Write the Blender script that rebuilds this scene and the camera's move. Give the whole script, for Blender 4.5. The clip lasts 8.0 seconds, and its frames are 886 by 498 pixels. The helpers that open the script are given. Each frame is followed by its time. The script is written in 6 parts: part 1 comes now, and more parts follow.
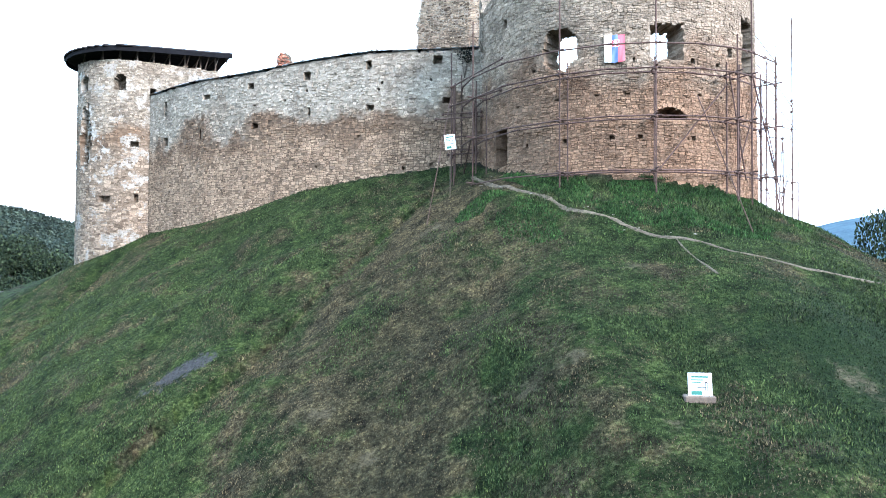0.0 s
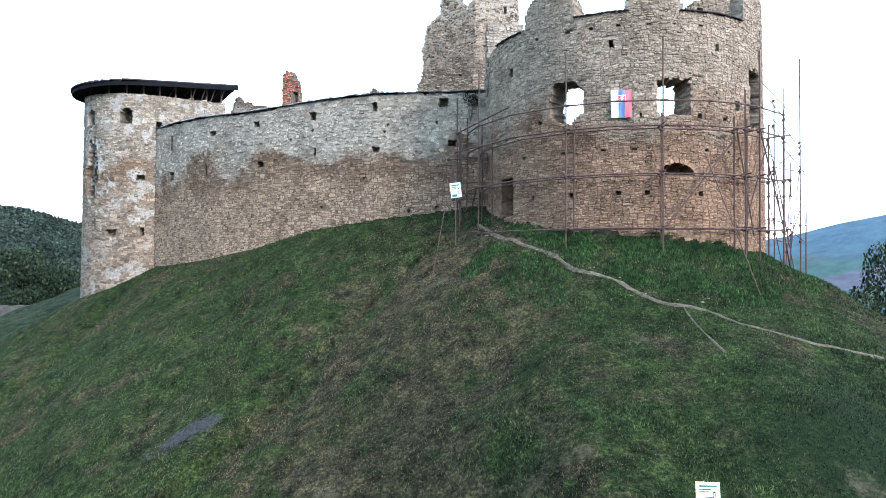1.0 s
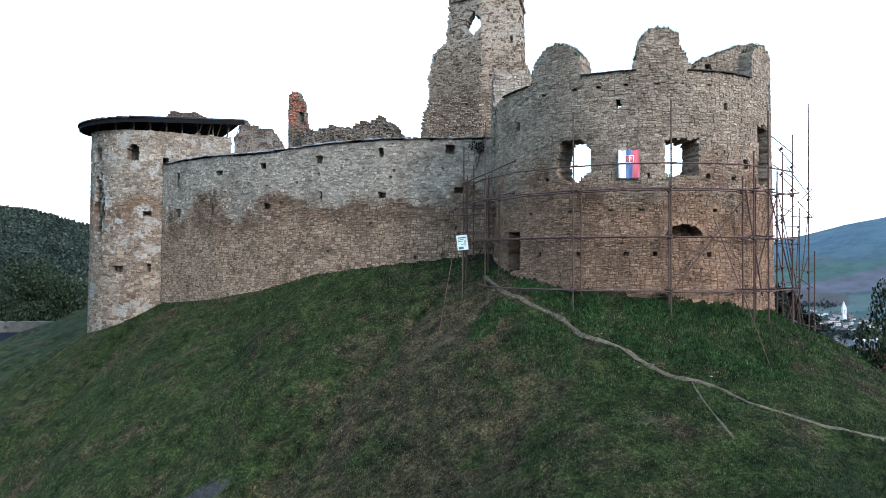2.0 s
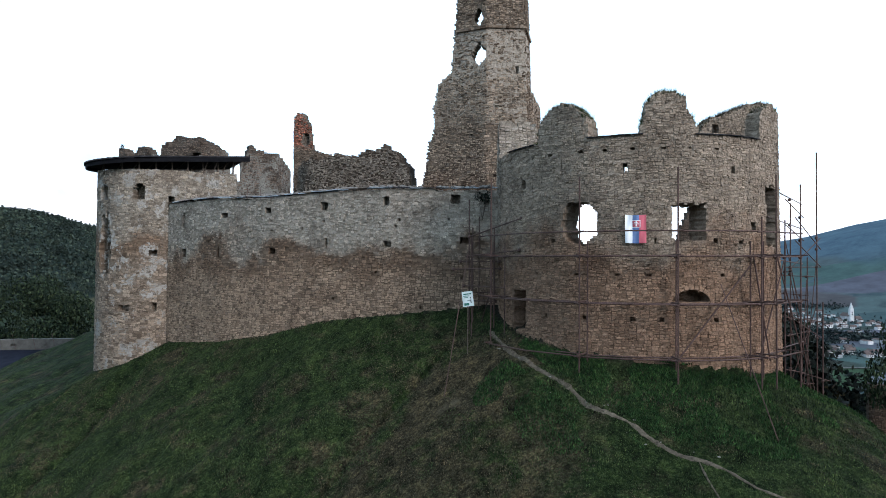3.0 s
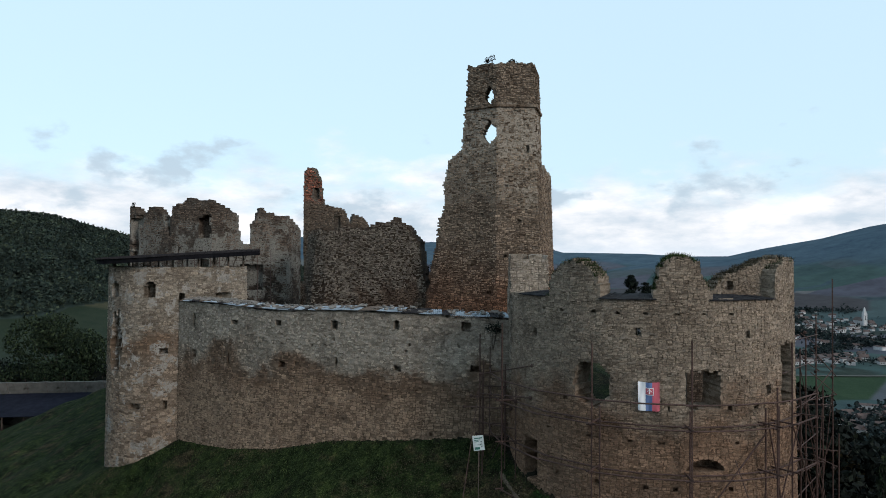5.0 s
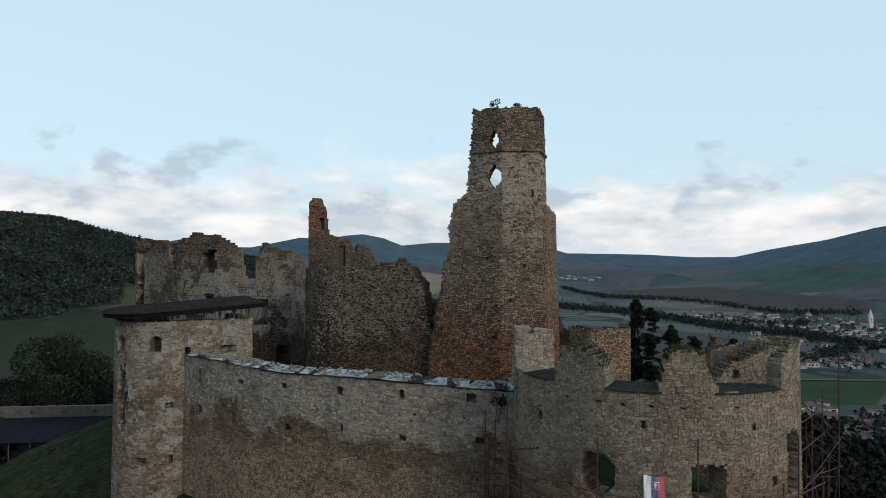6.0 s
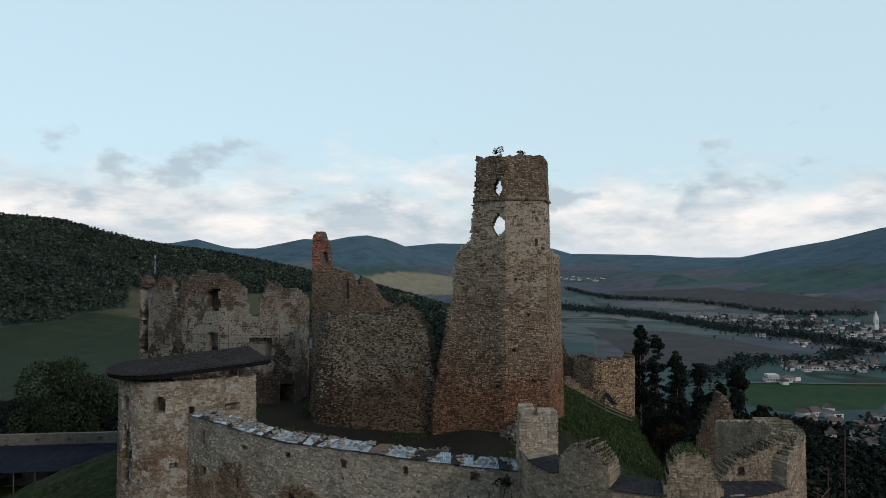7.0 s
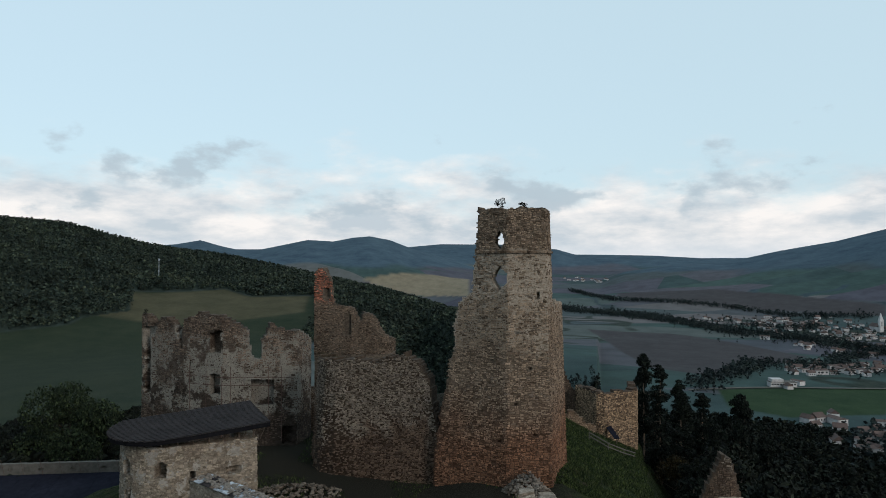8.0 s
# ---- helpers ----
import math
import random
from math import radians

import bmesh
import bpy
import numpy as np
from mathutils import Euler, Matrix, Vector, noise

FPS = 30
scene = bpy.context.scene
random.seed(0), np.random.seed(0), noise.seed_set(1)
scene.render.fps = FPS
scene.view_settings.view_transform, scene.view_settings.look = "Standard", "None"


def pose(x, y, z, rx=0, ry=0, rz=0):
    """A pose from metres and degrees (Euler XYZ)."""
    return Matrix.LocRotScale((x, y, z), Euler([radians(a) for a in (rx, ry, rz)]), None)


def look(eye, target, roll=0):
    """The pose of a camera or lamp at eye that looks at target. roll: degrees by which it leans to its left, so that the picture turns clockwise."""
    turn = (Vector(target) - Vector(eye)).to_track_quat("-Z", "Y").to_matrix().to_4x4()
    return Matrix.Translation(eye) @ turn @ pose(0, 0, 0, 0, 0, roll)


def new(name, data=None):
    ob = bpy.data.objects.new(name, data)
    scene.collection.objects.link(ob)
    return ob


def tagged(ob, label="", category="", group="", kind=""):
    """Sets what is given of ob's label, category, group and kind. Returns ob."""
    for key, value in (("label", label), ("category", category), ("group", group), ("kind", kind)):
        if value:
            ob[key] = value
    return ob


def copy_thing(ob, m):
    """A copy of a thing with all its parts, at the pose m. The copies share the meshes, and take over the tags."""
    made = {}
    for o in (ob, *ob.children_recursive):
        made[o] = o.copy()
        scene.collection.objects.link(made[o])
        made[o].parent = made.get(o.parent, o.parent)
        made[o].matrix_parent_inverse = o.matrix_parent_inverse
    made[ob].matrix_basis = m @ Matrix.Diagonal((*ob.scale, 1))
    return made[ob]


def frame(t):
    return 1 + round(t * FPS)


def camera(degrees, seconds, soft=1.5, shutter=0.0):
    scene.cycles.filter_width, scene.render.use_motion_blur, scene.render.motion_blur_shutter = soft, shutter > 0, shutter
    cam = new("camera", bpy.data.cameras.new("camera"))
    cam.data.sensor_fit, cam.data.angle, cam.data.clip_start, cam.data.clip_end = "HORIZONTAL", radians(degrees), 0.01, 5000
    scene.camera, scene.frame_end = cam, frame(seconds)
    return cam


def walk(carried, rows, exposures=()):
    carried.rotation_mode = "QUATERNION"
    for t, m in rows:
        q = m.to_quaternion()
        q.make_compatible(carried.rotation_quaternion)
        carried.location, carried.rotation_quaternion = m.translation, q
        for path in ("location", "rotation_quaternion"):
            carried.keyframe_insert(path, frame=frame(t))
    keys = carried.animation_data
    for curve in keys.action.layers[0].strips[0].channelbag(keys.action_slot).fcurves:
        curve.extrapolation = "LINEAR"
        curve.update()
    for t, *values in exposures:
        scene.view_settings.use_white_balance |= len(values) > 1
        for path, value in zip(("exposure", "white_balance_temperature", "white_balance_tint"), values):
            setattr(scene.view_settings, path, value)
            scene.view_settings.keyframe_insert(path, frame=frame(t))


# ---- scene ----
cam = camera(67.1, 8.0, soft=0.9)
METRES, EYE, TILT, LEAN, TURN = 30.0, 10.0, 0.1, 0.0, 0.0
ROWS = [
    (0.0, 0.0, 0.0, -0.0234, -0.0, 0.92, -0.0),
    (0.5, 0.0005, 0.0014, 0.0202, 0.23, 0.92, -0.05),
    (1.0, -0.0006, 0.0019, 0.0655, 0.45, 0.92, -0.08),
    (1.5, -0.0023, 0.0021, 0.1136, 0.66, 0.92, -0.12),
    (3.0, -0.0039, 0.0054, 0.2641, 1.34, 0.92, -0.14),
    (3.5, -0.0041, 0.0068, 0.3232, 1.55, 0.92, -0.15),
    (4.0, -0.0058, 0.0089, 0.3850, 1.76, 0.92, -0.19),
    (4.5, -0.0064, 0.0106, 0.4529, 1.96, 0.92, -0.19),
    (6.0, -0.0087, 0.0065, 0.6685, 2.53, 0.92, -0.22),
    (6.5, -0.0103, 0.0065, 0.7437, 2.69, 0.92, -0.17),
    (7.0, -0.0086, 0.0072, 0.8273, 2.85, 0.92, -0.12),
    (7.5, -0.0063, 0.0108, 0.9133, 3.0, 0.92, -0.09),
    (8.0, -0.0036, 0.0103, 0.9994, 3.14, 0.92, -0.08),
]
EXPOSURES = [(0.0, 2.93, 5650, 13), (0.5, 2.68, 5650, 13), (1.0, 2.43, 5680, 13), (1.5, 2.13, 5720, 13), (3.0, 1.12, 5850, 13), (3.5, 0.86, 5900, 13), (4.5, 0.42, 6150, 12), (6.0, 0.12, 6480, 11), (8.0, 0.05, 6560, 11)]
walk(cam, [(t, pose(0, 0, EYE, TILT, LEAN, TURN) @ pose(METRES * x, METRES * y, METRES * z, 90 + pitch, roll, yaw)) for t, x, y, z, yaw, pitch, roll in ROWS], EXPOSURES)

# ---- light ----
SUN_AZ, SUN_EL = 134.0, 24.0          # degrees clockwise from straight ahead, and up


def make_world():
    world = bpy.data.worlds.new("sky")
    scene.world = world
    world.use_nodes = True
    nt = world.node_tree
    nt.nodes.clear()
    N, L = nt.nodes.new, nt.links.new
    out, bg = N("ShaderNodeOutputWorld"), N("ShaderNodeBackground")
    sky = N("ShaderNodeTexSky")
    sky.sky_type, sky.sun_disc = "NISHITA", False
    sky.sun_elevation, sky.sun_rotation = radians(SUN_EL), radians(SUN_AZ)
    sky.air_density, sky.dust_density, sky.ozone_density = 1.0, 2.0, 1.5
    gain = N("ShaderNodeMix")
    gain.data_type, gain.blend_type = "RGBA", "MULTIPLY"
    gain.inputs[0].default_value = 1.0
    gain.inputs[7].default_value = (0.115, 0.115, 0.115, 1)
    L(sky.outputs[0], gain.inputs[6])
    tc, sep = N("ShaderNodeTexCoord"), N("ShaderNodeSeparateXYZ")
    L(tc.outputs["Generated"], sep.inputs[0])
    def shade(fac, a, c):
        m = N("ShaderNodeMix")
        m.data_type = "RGBA"
        for v, k in ((fac, 0), (a, 6), (c, 7)):
            if isinstance(v, float):
                m.inputs[k].default_value = v
            elif isinstance(v, tuple):
                m.inputs[k].default_value = (*v, 1)
            else:
                L(v, m.inputs[k])
        return m.outputs[2]

    def calc(op, a, c):
        m = N("ShaderNodeMath")
        m.operation = op
        for k, v in enumerate((a, c)):
            if isinstance(v, float):
                m.inputs[k].default_value = v
            else:
                L(v, m.inputs[k])
        return m.outputs[0]

    def step(v, a, c, lo=0.0, hi=1.0):
        m = N("ShaderNodeMapRange")
        m.interpolation_type = "SMOOTHSTEP"
        for k, w in zip((1, 2, 3, 4), (a, c, lo, hi)):
            m.inputs[k].default_value = w
        L(v, m.inputs[0])
        return m.outputs[0]

    def puffs(scale, shift, size, detail=7.0, rough=0.58):
        mp = N("ShaderNodeMapping")
        mp.inputs["Scale"].default_value, mp.inputs["Location"].default_value = scale, shift
        L(tc.outputs["Generated"], mp.inputs["Vector"])
        n = N("ShaderNodeTexNoise")
        n.inputs["Scale"].default_value, n.inputs["Detail"].default_value, n.inputs["Roughness"].default_value = size, detail, rough
        L(mp.outputs[0], n.inputs["Vector"])
        return n.outputs[0]

    up = sep.outputs[2]
    # a thin white veil all over
    col = shade(0.75, gain.outputs[2], (0.645, 0.85, 0.945))
    # the long bank of cloud over the horizon
    edge = calc("ADD", up, calc("MULTIPLY", calc("SUBTRACT", puffs((3.0, 3.0, 7.0), (0.2, 0.1, 0.0), 2.2), 0.5), 0.26))
    bank = step(edge, 0.155, 0.065)
    tone = N("ShaderNodeValToRGB")
    e = tone.color_ramp.elements
    e[0].position, e[1].position = 0.36, 0.64
    e[0].color, e[1].color = (0.52, 0.59, 0.65, 1), (0.96, 0.92, 0.89, 1)
    L(puffs((3.5, 3.5, 10.0), (1.3, 2.1, 0.4), 2.4), tone.inputs[0])
    col = shade(calc("MULTIPLY", bank, 0.9), col, tone.outputs[0])
    # grey flecks and heavier clouds on the bank's upper edge
    lift = calc("MULTIPLY", calc("ABSOLUTE", calc("SUBTRACT", up, 0.10), 0.0), 2.0)
    fleck = step(calc("SUBTRACT", puffs((4.0, 4.0, 8.0), (2.7, 0.4, 1.2), 2.1, 8.0, 0.55), lift), 0.47, 0.60)
    col = shade(calc("MULTIPLY", fleck, 0.85), col, (0.44, 0.54, 0.61))
    haze = step(up, 0.045, 0.0)
    col = shade(calc("MULTIPLY", haze, 0.6), col, (0.62, 0.70, 0.77))
    L(col, bg.inputs[0])
    bg.inputs[1].default_value = 1.0
    L(bg.outputs[0], out.inputs[0])


make_world()
lamp = bpy.data.lights.new("sun", "SUN")
lamp.energy, lamp.angle, lamp.color = 1.35, radians(16), (1.0, 0.90, 0.79)
sun = new("sun", lamp)
saz, sel = radians(SUN_AZ), radians(SUN_EL)
sun.matrix_world = look((math.sin(saz) * math.cos(sel) * 90, math.cos(saz) * math.cos(sel) * 90, math.sin(sel) * 90), (0, 0, 0))


# ---- materials ----
def material(name, rough=0.9, metal=0.0, spec=0.25):
    m = bpy.data.materials.new(name)
    m.use_nodes = True
    nt = m.node_tree
    b = nt.nodes["Principled BSDF"]
    b.inputs["Roughness"].default_value, b.inputs["Metallic"].default_value = rough, metal
    b.inputs["Specular IOR Level"].default_value = spec
    return m, nt, b


def add_noise(nt, scale, detail=4.0, rough=0.55, vector=None):
    n = nt.nodes.new("ShaderNodeTexNoise")
    n.inputs["Scale"].default_value, n.inputs["Detail"].default_value, n.inputs["Roughness"].default_value = scale, detail, rough
    if vector is None:
        vector = nt.nodes.new("ShaderNodeNewGeometry").outputs["Position"]
    nt.links.new(vector, n.inputs["Vector"])
    return n.outputs[0]


def add_ramp(nt, fac, stops):
    r = nt.nodes.new("ShaderNodeValToRGB")
    e = r.color_ramp.elements
    while len(e) < len(stops):
        e.new(0.5)
    for k, (p, c) in zip(e, stops):
        k.position, k.color = p, (*c, 1)
    nt.links.new(fac, r.inputs[0])
    return r.outputs[0]


def add_mix(nt, fac, a, b, blend="MIX"):
    m = nt.nodes.new("ShaderNodeMix")
    m.data_type, m.blend_type = "RGBA", blend
    for v, k in ((fac, 0), (a, 6), (b, 7)):
        if isinstance(v, (int, float)):
            m.inputs[k].default_value = v
        elif isinstance(v, tuple):
            m.inputs[k].default_value = (*v, 1)
        else:
            nt.links.new(v, m.inputs[k])
    return m.outputs[2]


def add_range(nt, v, a, b, c=0.0, d=1.0):
    m = nt.nodes.new("ShaderNodeMapRange")
    m.interpolation_type = "SMOOTHSTEP"
    for i, k in zip((1, 2, 3, 4), (a, b, c, d)):
        m.inputs[i].default_value = k
    nt.links.new(v, m.inputs[0])
    return m.outputs[0]


def add_bump(nt, b, h, strength=0.5, dist=0.03):
    n = nt.nodes.new("ShaderNodeBump")
    n.inputs["Strength"].default_value, n.inputs["Distance"].default_value = strength, dist
    nt.links.new(h, n.inputs["Height"])
    nt.links.new(n.outputs[0], b.inputs["Normal"])


def add_math(nt, op, a, b):
    m = nt.nodes.new("ShaderNodeMath")
    m.operation = op
    for i, v in enumerate((a, b)):
        if isinstance(v, (int, float)):
            m.inputs[i].default_value = v
        else:
            nt.links.new(v, m.inputs[i])
    return m.outputs[0]


def height_zone(nt, z_mid, wobble, soft):
    """0 below a ragged line at height z_mid, 1 above it."""
    geo = nt.nodes.new("ShaderNodeNewGeometry")
    sep = nt.nodes.new("ShaderNodeSeparateXYZ")
    nt.links.new(geo.outputs["Position"], sep.inputs[0])
    n = add_noise(nt, 0.24, 6.0, 0.62)
    z = add_math(nt, "ADD", sep.outputs[2], add_math(nt, "MULTIPLY", add_math(nt, "SUBTRACT", n, 0.5), wobble))
    return add_range(nt, z, z_mid - soft, z_mid + soft)


def masonry(name, low, high, z_mid, single=False, bite=1.0, wobble=9.0, soft=0.7, mortar=False, patch=None, amount=0.5, clings=None, sheet=0.8, damp=None):
    """Rubble stone: colour by stone, by a ragged old waterline, by stains; mortar=True for the bed behind the stones.
    patch: colour of old render that clings in patches."""
    low, high = [tuple(0.70 * c for c in q) for q in (low, high)]
    patch = patch and tuple(0.70 * c for c in patch)
    m, nt, b = material(name, 0.95, 0.0, 0.15)
    if single:
        rnd = nt.nodes.new("ShaderNodeObjectInfo").outputs["Random"]
    else:
        rnd = nt.nodes.new("ShaderNodeNewGeometry").outputs["Random Per Island"]
    zone = height_zone(nt, z_mid, wobble, soft)
    col = add_mix(nt, zone, low, high)
    if mortar:
        v = nt.nodes.new("ShaderNodeTexVoronoi")
        v.inputs["Scale"].default_value = 3.2
        mp = nt.nodes.new("ShaderNodeMapping")
        mp.inputs["Scale"].default_value = (1, 1, 1.9)
        nt.links.new(nt.nodes.new("ShaderNodeNewGeometry").outputs["Position"], mp.inputs["Vector"])
        nt.links.new(mp.outputs[0], v.inputs["Vector"])
        bw = nt.nodes.new("ShaderNodeSeparateColor")
        nt.links.new(v.outputs["Color"], bw.inputs[0])
        tone = add_ramp(nt, bw.outputs[0], [(0.0, (0.55, 0.53, 0.5)), (1.0, (1.0, 1.0, 1.0))])
        h = add_mix(nt, 0.5, v.outputs["Distance"], add_noise(nt, 9.0, 6.0, 0.65))
    else:
        tone = add_ramp(nt, rnd, [(p, tuple(max(0.05, 1 + (v - 1) * bite) for v in c)) for p, c in ((0.0, (0.42, 0.39, 0.37)), (0.25, (0.80, 0.76, 0.73)), (0.5, (1.05, 1.01, 0.98)), (0.8, (1.45, 1.41, 1.36)), (1.0, (0.72, 0.74, 0.78)))])
        h = add_noise(nt, 14.0, 6.0, 0.7)
    col = add_mix(nt, 1.0, col, tone, "MULTIPLY")
    stain = add_ramp(nt, add_noise(nt, 0.55, 7.0, 0.68), [(0.28, (0.55, 0.52, 0.5)), (0.5, (0.98, 0.97, 0.96)), (0.72, (1.18, 1.17, 1.15))])
    col = add_mix(nt, 1.0, col, stain, "MULTIPLY")
    grain = add_ramp(nt, add_noise(nt, 11.0, 5.0, 0.7), [(0.25, (0.42, 0.41, 0.40)), (0.5, (1.0, 1.0, 1.0)), (0.75, (1.45, 1.42, 1.36))])
    col = add_mix(nt, 0.85, col, grain, "MULTIPLY")
    if damp:
        # a dark brown stain that hangs below the pale upper courses
        sep = nt.nodes.new("ShaderNodeSeparateXYZ")
        nt.links.new(nt.nodes.new("ShaderNodeNewGeometry").outputs["Position"], sep.inputs[0])
        z = add_math(nt, "ADD", sep.outputs[2], add_math(nt, "MULTIPLY", add_math(nt, "SUBTRACT", add_noise(nt, 0.24, 6.0, 0.62), 0.5), wobble))
        band = add_math(nt, "MULTIPLY", add_range(nt, z, damp[0] - damp[1], damp[0]), add_range(nt, z, damp[0] + 0.9, damp[0] + 0.2))
        band = add_math(nt, "MULTIPLY", band, add_range(nt, add_noise(nt, 0.5, 5.0, 0.6), 0.34, 0.56, 0.15, 0.9))
        col = add_mix(nt, band, col, add_mix(nt, 1.0, tuple(damp[2]), tone, "MULTIPLY"))
    if patch:
        cling = add_range(nt, add_noise(nt, sheet, 6.0, 0.65), 0.5 + 0.25 * (0.5 - amount), 0.56 + 0.25 * (0.5 - amount))
        cling = add_math(nt, "MULTIPLY", cling, add_range(nt, add_noise(nt, 6.0, 4.0, 0.6), 0.36, 0.44))
        if clings:
            sep = nt.nodes.new("ShaderNodeSeparateXYZ")
            nt.links.new(nt.nodes.new("ShaderNodeNewGeometry").outputs["Position"], sep.inputs[0])
            z = add_math(nt, "ADD", sep.outputs[2], add_math(nt, "MULTIPLY", add_math(nt, "SUBTRACT", add_noise(nt, 0.35, 5.0, 0.6), 0.5), 6.0))
            cling = add_math(nt, "MULTIPLY", cling, add_math(nt, "MULTIPLY", add_range(nt, z, clings[0] - 0.8, clings[0] + 0.8), add_range(nt, z, clings[1] + 0.4, clings[1] - 0.4)))
        patch_tone = add_ramp(nt, add_noise(nt, 2.6, 6.0, 0.7), [(0.3, tuple(0.72 * c for c in patch)), (0.7, tuple(1.12 * c for c in patch))])
        col = add_mix(nt, cling, col, patch_tone)
    nt.links.new(col, b.inputs["Base Color"])
    add_bump(nt, b, h, 0.9, 0.09)
    return m


def plain(name, dark, light, scale=3.0, rough=0.85, metal=0.0, bump=0.3, spec=0.25):
    m, nt, b = material(name, rough, metal, spec)
    n = add_noise(nt, scale, 6.0, 0.65)
    col = add_ramp(nt, n, [(0.3, dark), (0.7, light)])
    big = add_ramp(nt, add_noise(nt, scale * 0.13, 3.0), [(0.3, (0.75, 0.75, 0.75)), (0.7, (1.15, 1.15, 1.15))])
    nt.links.new(add_mix(nt, 1.0, col, big, "MULTIPLY"), b.inputs["Base Color"])
    add_bump(nt, b, n, bump, 0.02)
    return m


def leafy(name, dark, light, scale=0.7):
    m, nt, b = material(name, 0.8, 0.0, 0.1)
    rnd = nt.nodes.new("ShaderNodeNewGeometry").outputs["Random Per Island"]
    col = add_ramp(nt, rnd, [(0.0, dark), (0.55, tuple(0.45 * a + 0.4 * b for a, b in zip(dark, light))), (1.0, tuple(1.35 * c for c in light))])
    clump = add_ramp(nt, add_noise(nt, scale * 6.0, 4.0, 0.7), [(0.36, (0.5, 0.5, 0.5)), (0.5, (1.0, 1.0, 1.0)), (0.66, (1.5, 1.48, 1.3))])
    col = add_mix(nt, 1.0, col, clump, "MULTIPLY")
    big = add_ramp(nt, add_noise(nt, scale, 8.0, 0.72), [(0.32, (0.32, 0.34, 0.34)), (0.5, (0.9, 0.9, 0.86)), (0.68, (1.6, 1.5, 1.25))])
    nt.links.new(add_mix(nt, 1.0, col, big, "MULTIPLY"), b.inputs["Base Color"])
    return m


M_BAST = masonry("stone_bastion", (0.295, 0.192, 0.132), (0.345, 0.28, 0.222), 19.2, bite=0.62, soft=1.2)
M_BAST_ONE = masonry("stone_bastion_piece", (0.295, 0.192, 0.132), (0.345, 0.28, 0.222), 19.2, bite=0.62, single=True, soft=1.2)
M_BAST_BED = masonry("mortar_bastion", (0.235, 0.155, 0.108), (0.325, 0.266, 0.212), 19.2, mortar=True, soft=1.2)
M_CURT = masonry("stone_curtain", (0.36, 0.262, 0.19), (0.395, 0.348, 0.296), 18.6, bite=0.75, wobble=9.0, soft=1.3, damp=(18.0, 2.4, (0.125, 0.082, 0.055)))
M_CURT_BED = masonry("mortar_curtain", (0.215, 0.155, 0.112), (0.38, 0.334, 0.282), 18.6, mortar=True, wobble=9.0, soft=1.3, damp=(18.0, 2.4, (0.10, 0.066, 0.045)))
M_TOW = masonry("stone_corner_tower", (0.285, 0.23, 0.182), (0.315, 0.275, 0.228), 20.0, wobble=6, patch=(0.335, 0.315, 0.285), amount=0.25, damp=(19.5, 2.6, (0.14, 0.095, 0.064)))
M_TOW_BED = masonry("mortar_corner_tower", (0.25, 0.20, 0.156), (0.29, 0.25, 0.206), 20.0, mortar=True, wobble=6, patch=(0.38, 0.355, 0.32), amount=0.45, damp=(19.5, 2.6, (0.12, 0.082, 0.056)))
M_KEEP = masonry("stone_keep", (0.25, 0.138, 0.088), (0.30, 0.236, 0.182), 24.0, wobble=8, soft=3.0, bite=1.25)
M_KEEP_BED = masonry("mortar_keep", (0.125, 0.075, 0.052), (0.20, 0.16, 0.126), 26.5, mortar=True, wobble=8, soft=3.5, patch=(0.385, 0.325, 0.262), amount=1.0, clings=(31.5, 41.0))
M_RUIN = masonry("stone_ruin", (0.155, 0.112, 0.086), (0.25, 0.215, 0.182), 22.0, wobble=16, bite=0.95)
M_RUIN_BED = masonry("mortar_ruin", (0.105, 0.078, 0.06), (0.16, 0.135, 0.112), 24.0, mortar=True, wobble=10)
M_INNER_BED = masonry("render_inner_wall", (0.072, 0.05, 0.037), (0.10, 0.076, 0.058), 24.0, mortar=True, wobble=10)
M_PAL = masonry("stone_palace", (0.10, 0.078, 0.064), (0.17, 0.13, 0.104), 27.5, patch=(0.20, 0.18, 0.155), amount=0.2, bite=1.2)
M_PAL_BED = masonry("render_palace", (0.06, 0.047, 0.039), (0.115, 0.092, 0.076), 24.5, mortar=True, patch=(0.25, 0.23, 0.20), amount=0.75, sheet=0.32, clings=(21.0, 31.0))
M_RED = masonry("brick_red", (0.175, 0.138, 0.108), (0.36, 0.15, 0.105), 34.4, bite=1.4, wobble=2.0)
M_GATE = masonry("stone_gate_tower", (0.38, 0.28, 0.19), (0.38, 0.28, 0.19), 15.0, bite=1.2)
M_WOOD = plain("weathered_wood", (0.05, 0.038, 0.03), (0.13, 0.10, 0.08), 6.0)
M_ROOF = plain("dark_roof_boards", (0.010, 0.010, 0.012), (0.038, 0.036, 0.038), 4.0, 0.9, spec=0.08)
# near-black colour in place of the shade below the tower roof's eaves
M_EAVES_SHADE = plain("shade_black_eaves_board", (0.004, 0.004, 0.005), (0.010, 0.010, 0.012), 5.0, 0.95, 0.0, 0.2, 0.05)
M_TIN = plain("galvanised_sheet", (0.10, 0.125, 0.15), (0.42, 0.48, 0.54), 2.6, 0.6, 0.3, 0.1)
M_PIPE = plain("rusty_pipe", (0.035, 0.02, 0.017), (0.095, 0.055, 0.045), 9.0, 0.7, 0.2)
M_GRASSY = leafy("grass_blades", (0.006, 0.014, 0.006), (0.052, 0.072, 0.028), 0.6)
M_LUSH = leafy("lush_grass", (0.006, 0.020, 0.006), (0.036, 0.076, 0.024), 0.6)
M_DEEP = leafy("deep_green_grass", (0.003, 0.007, 0.003), (0.014, 0.025, 0.010), 0.5)
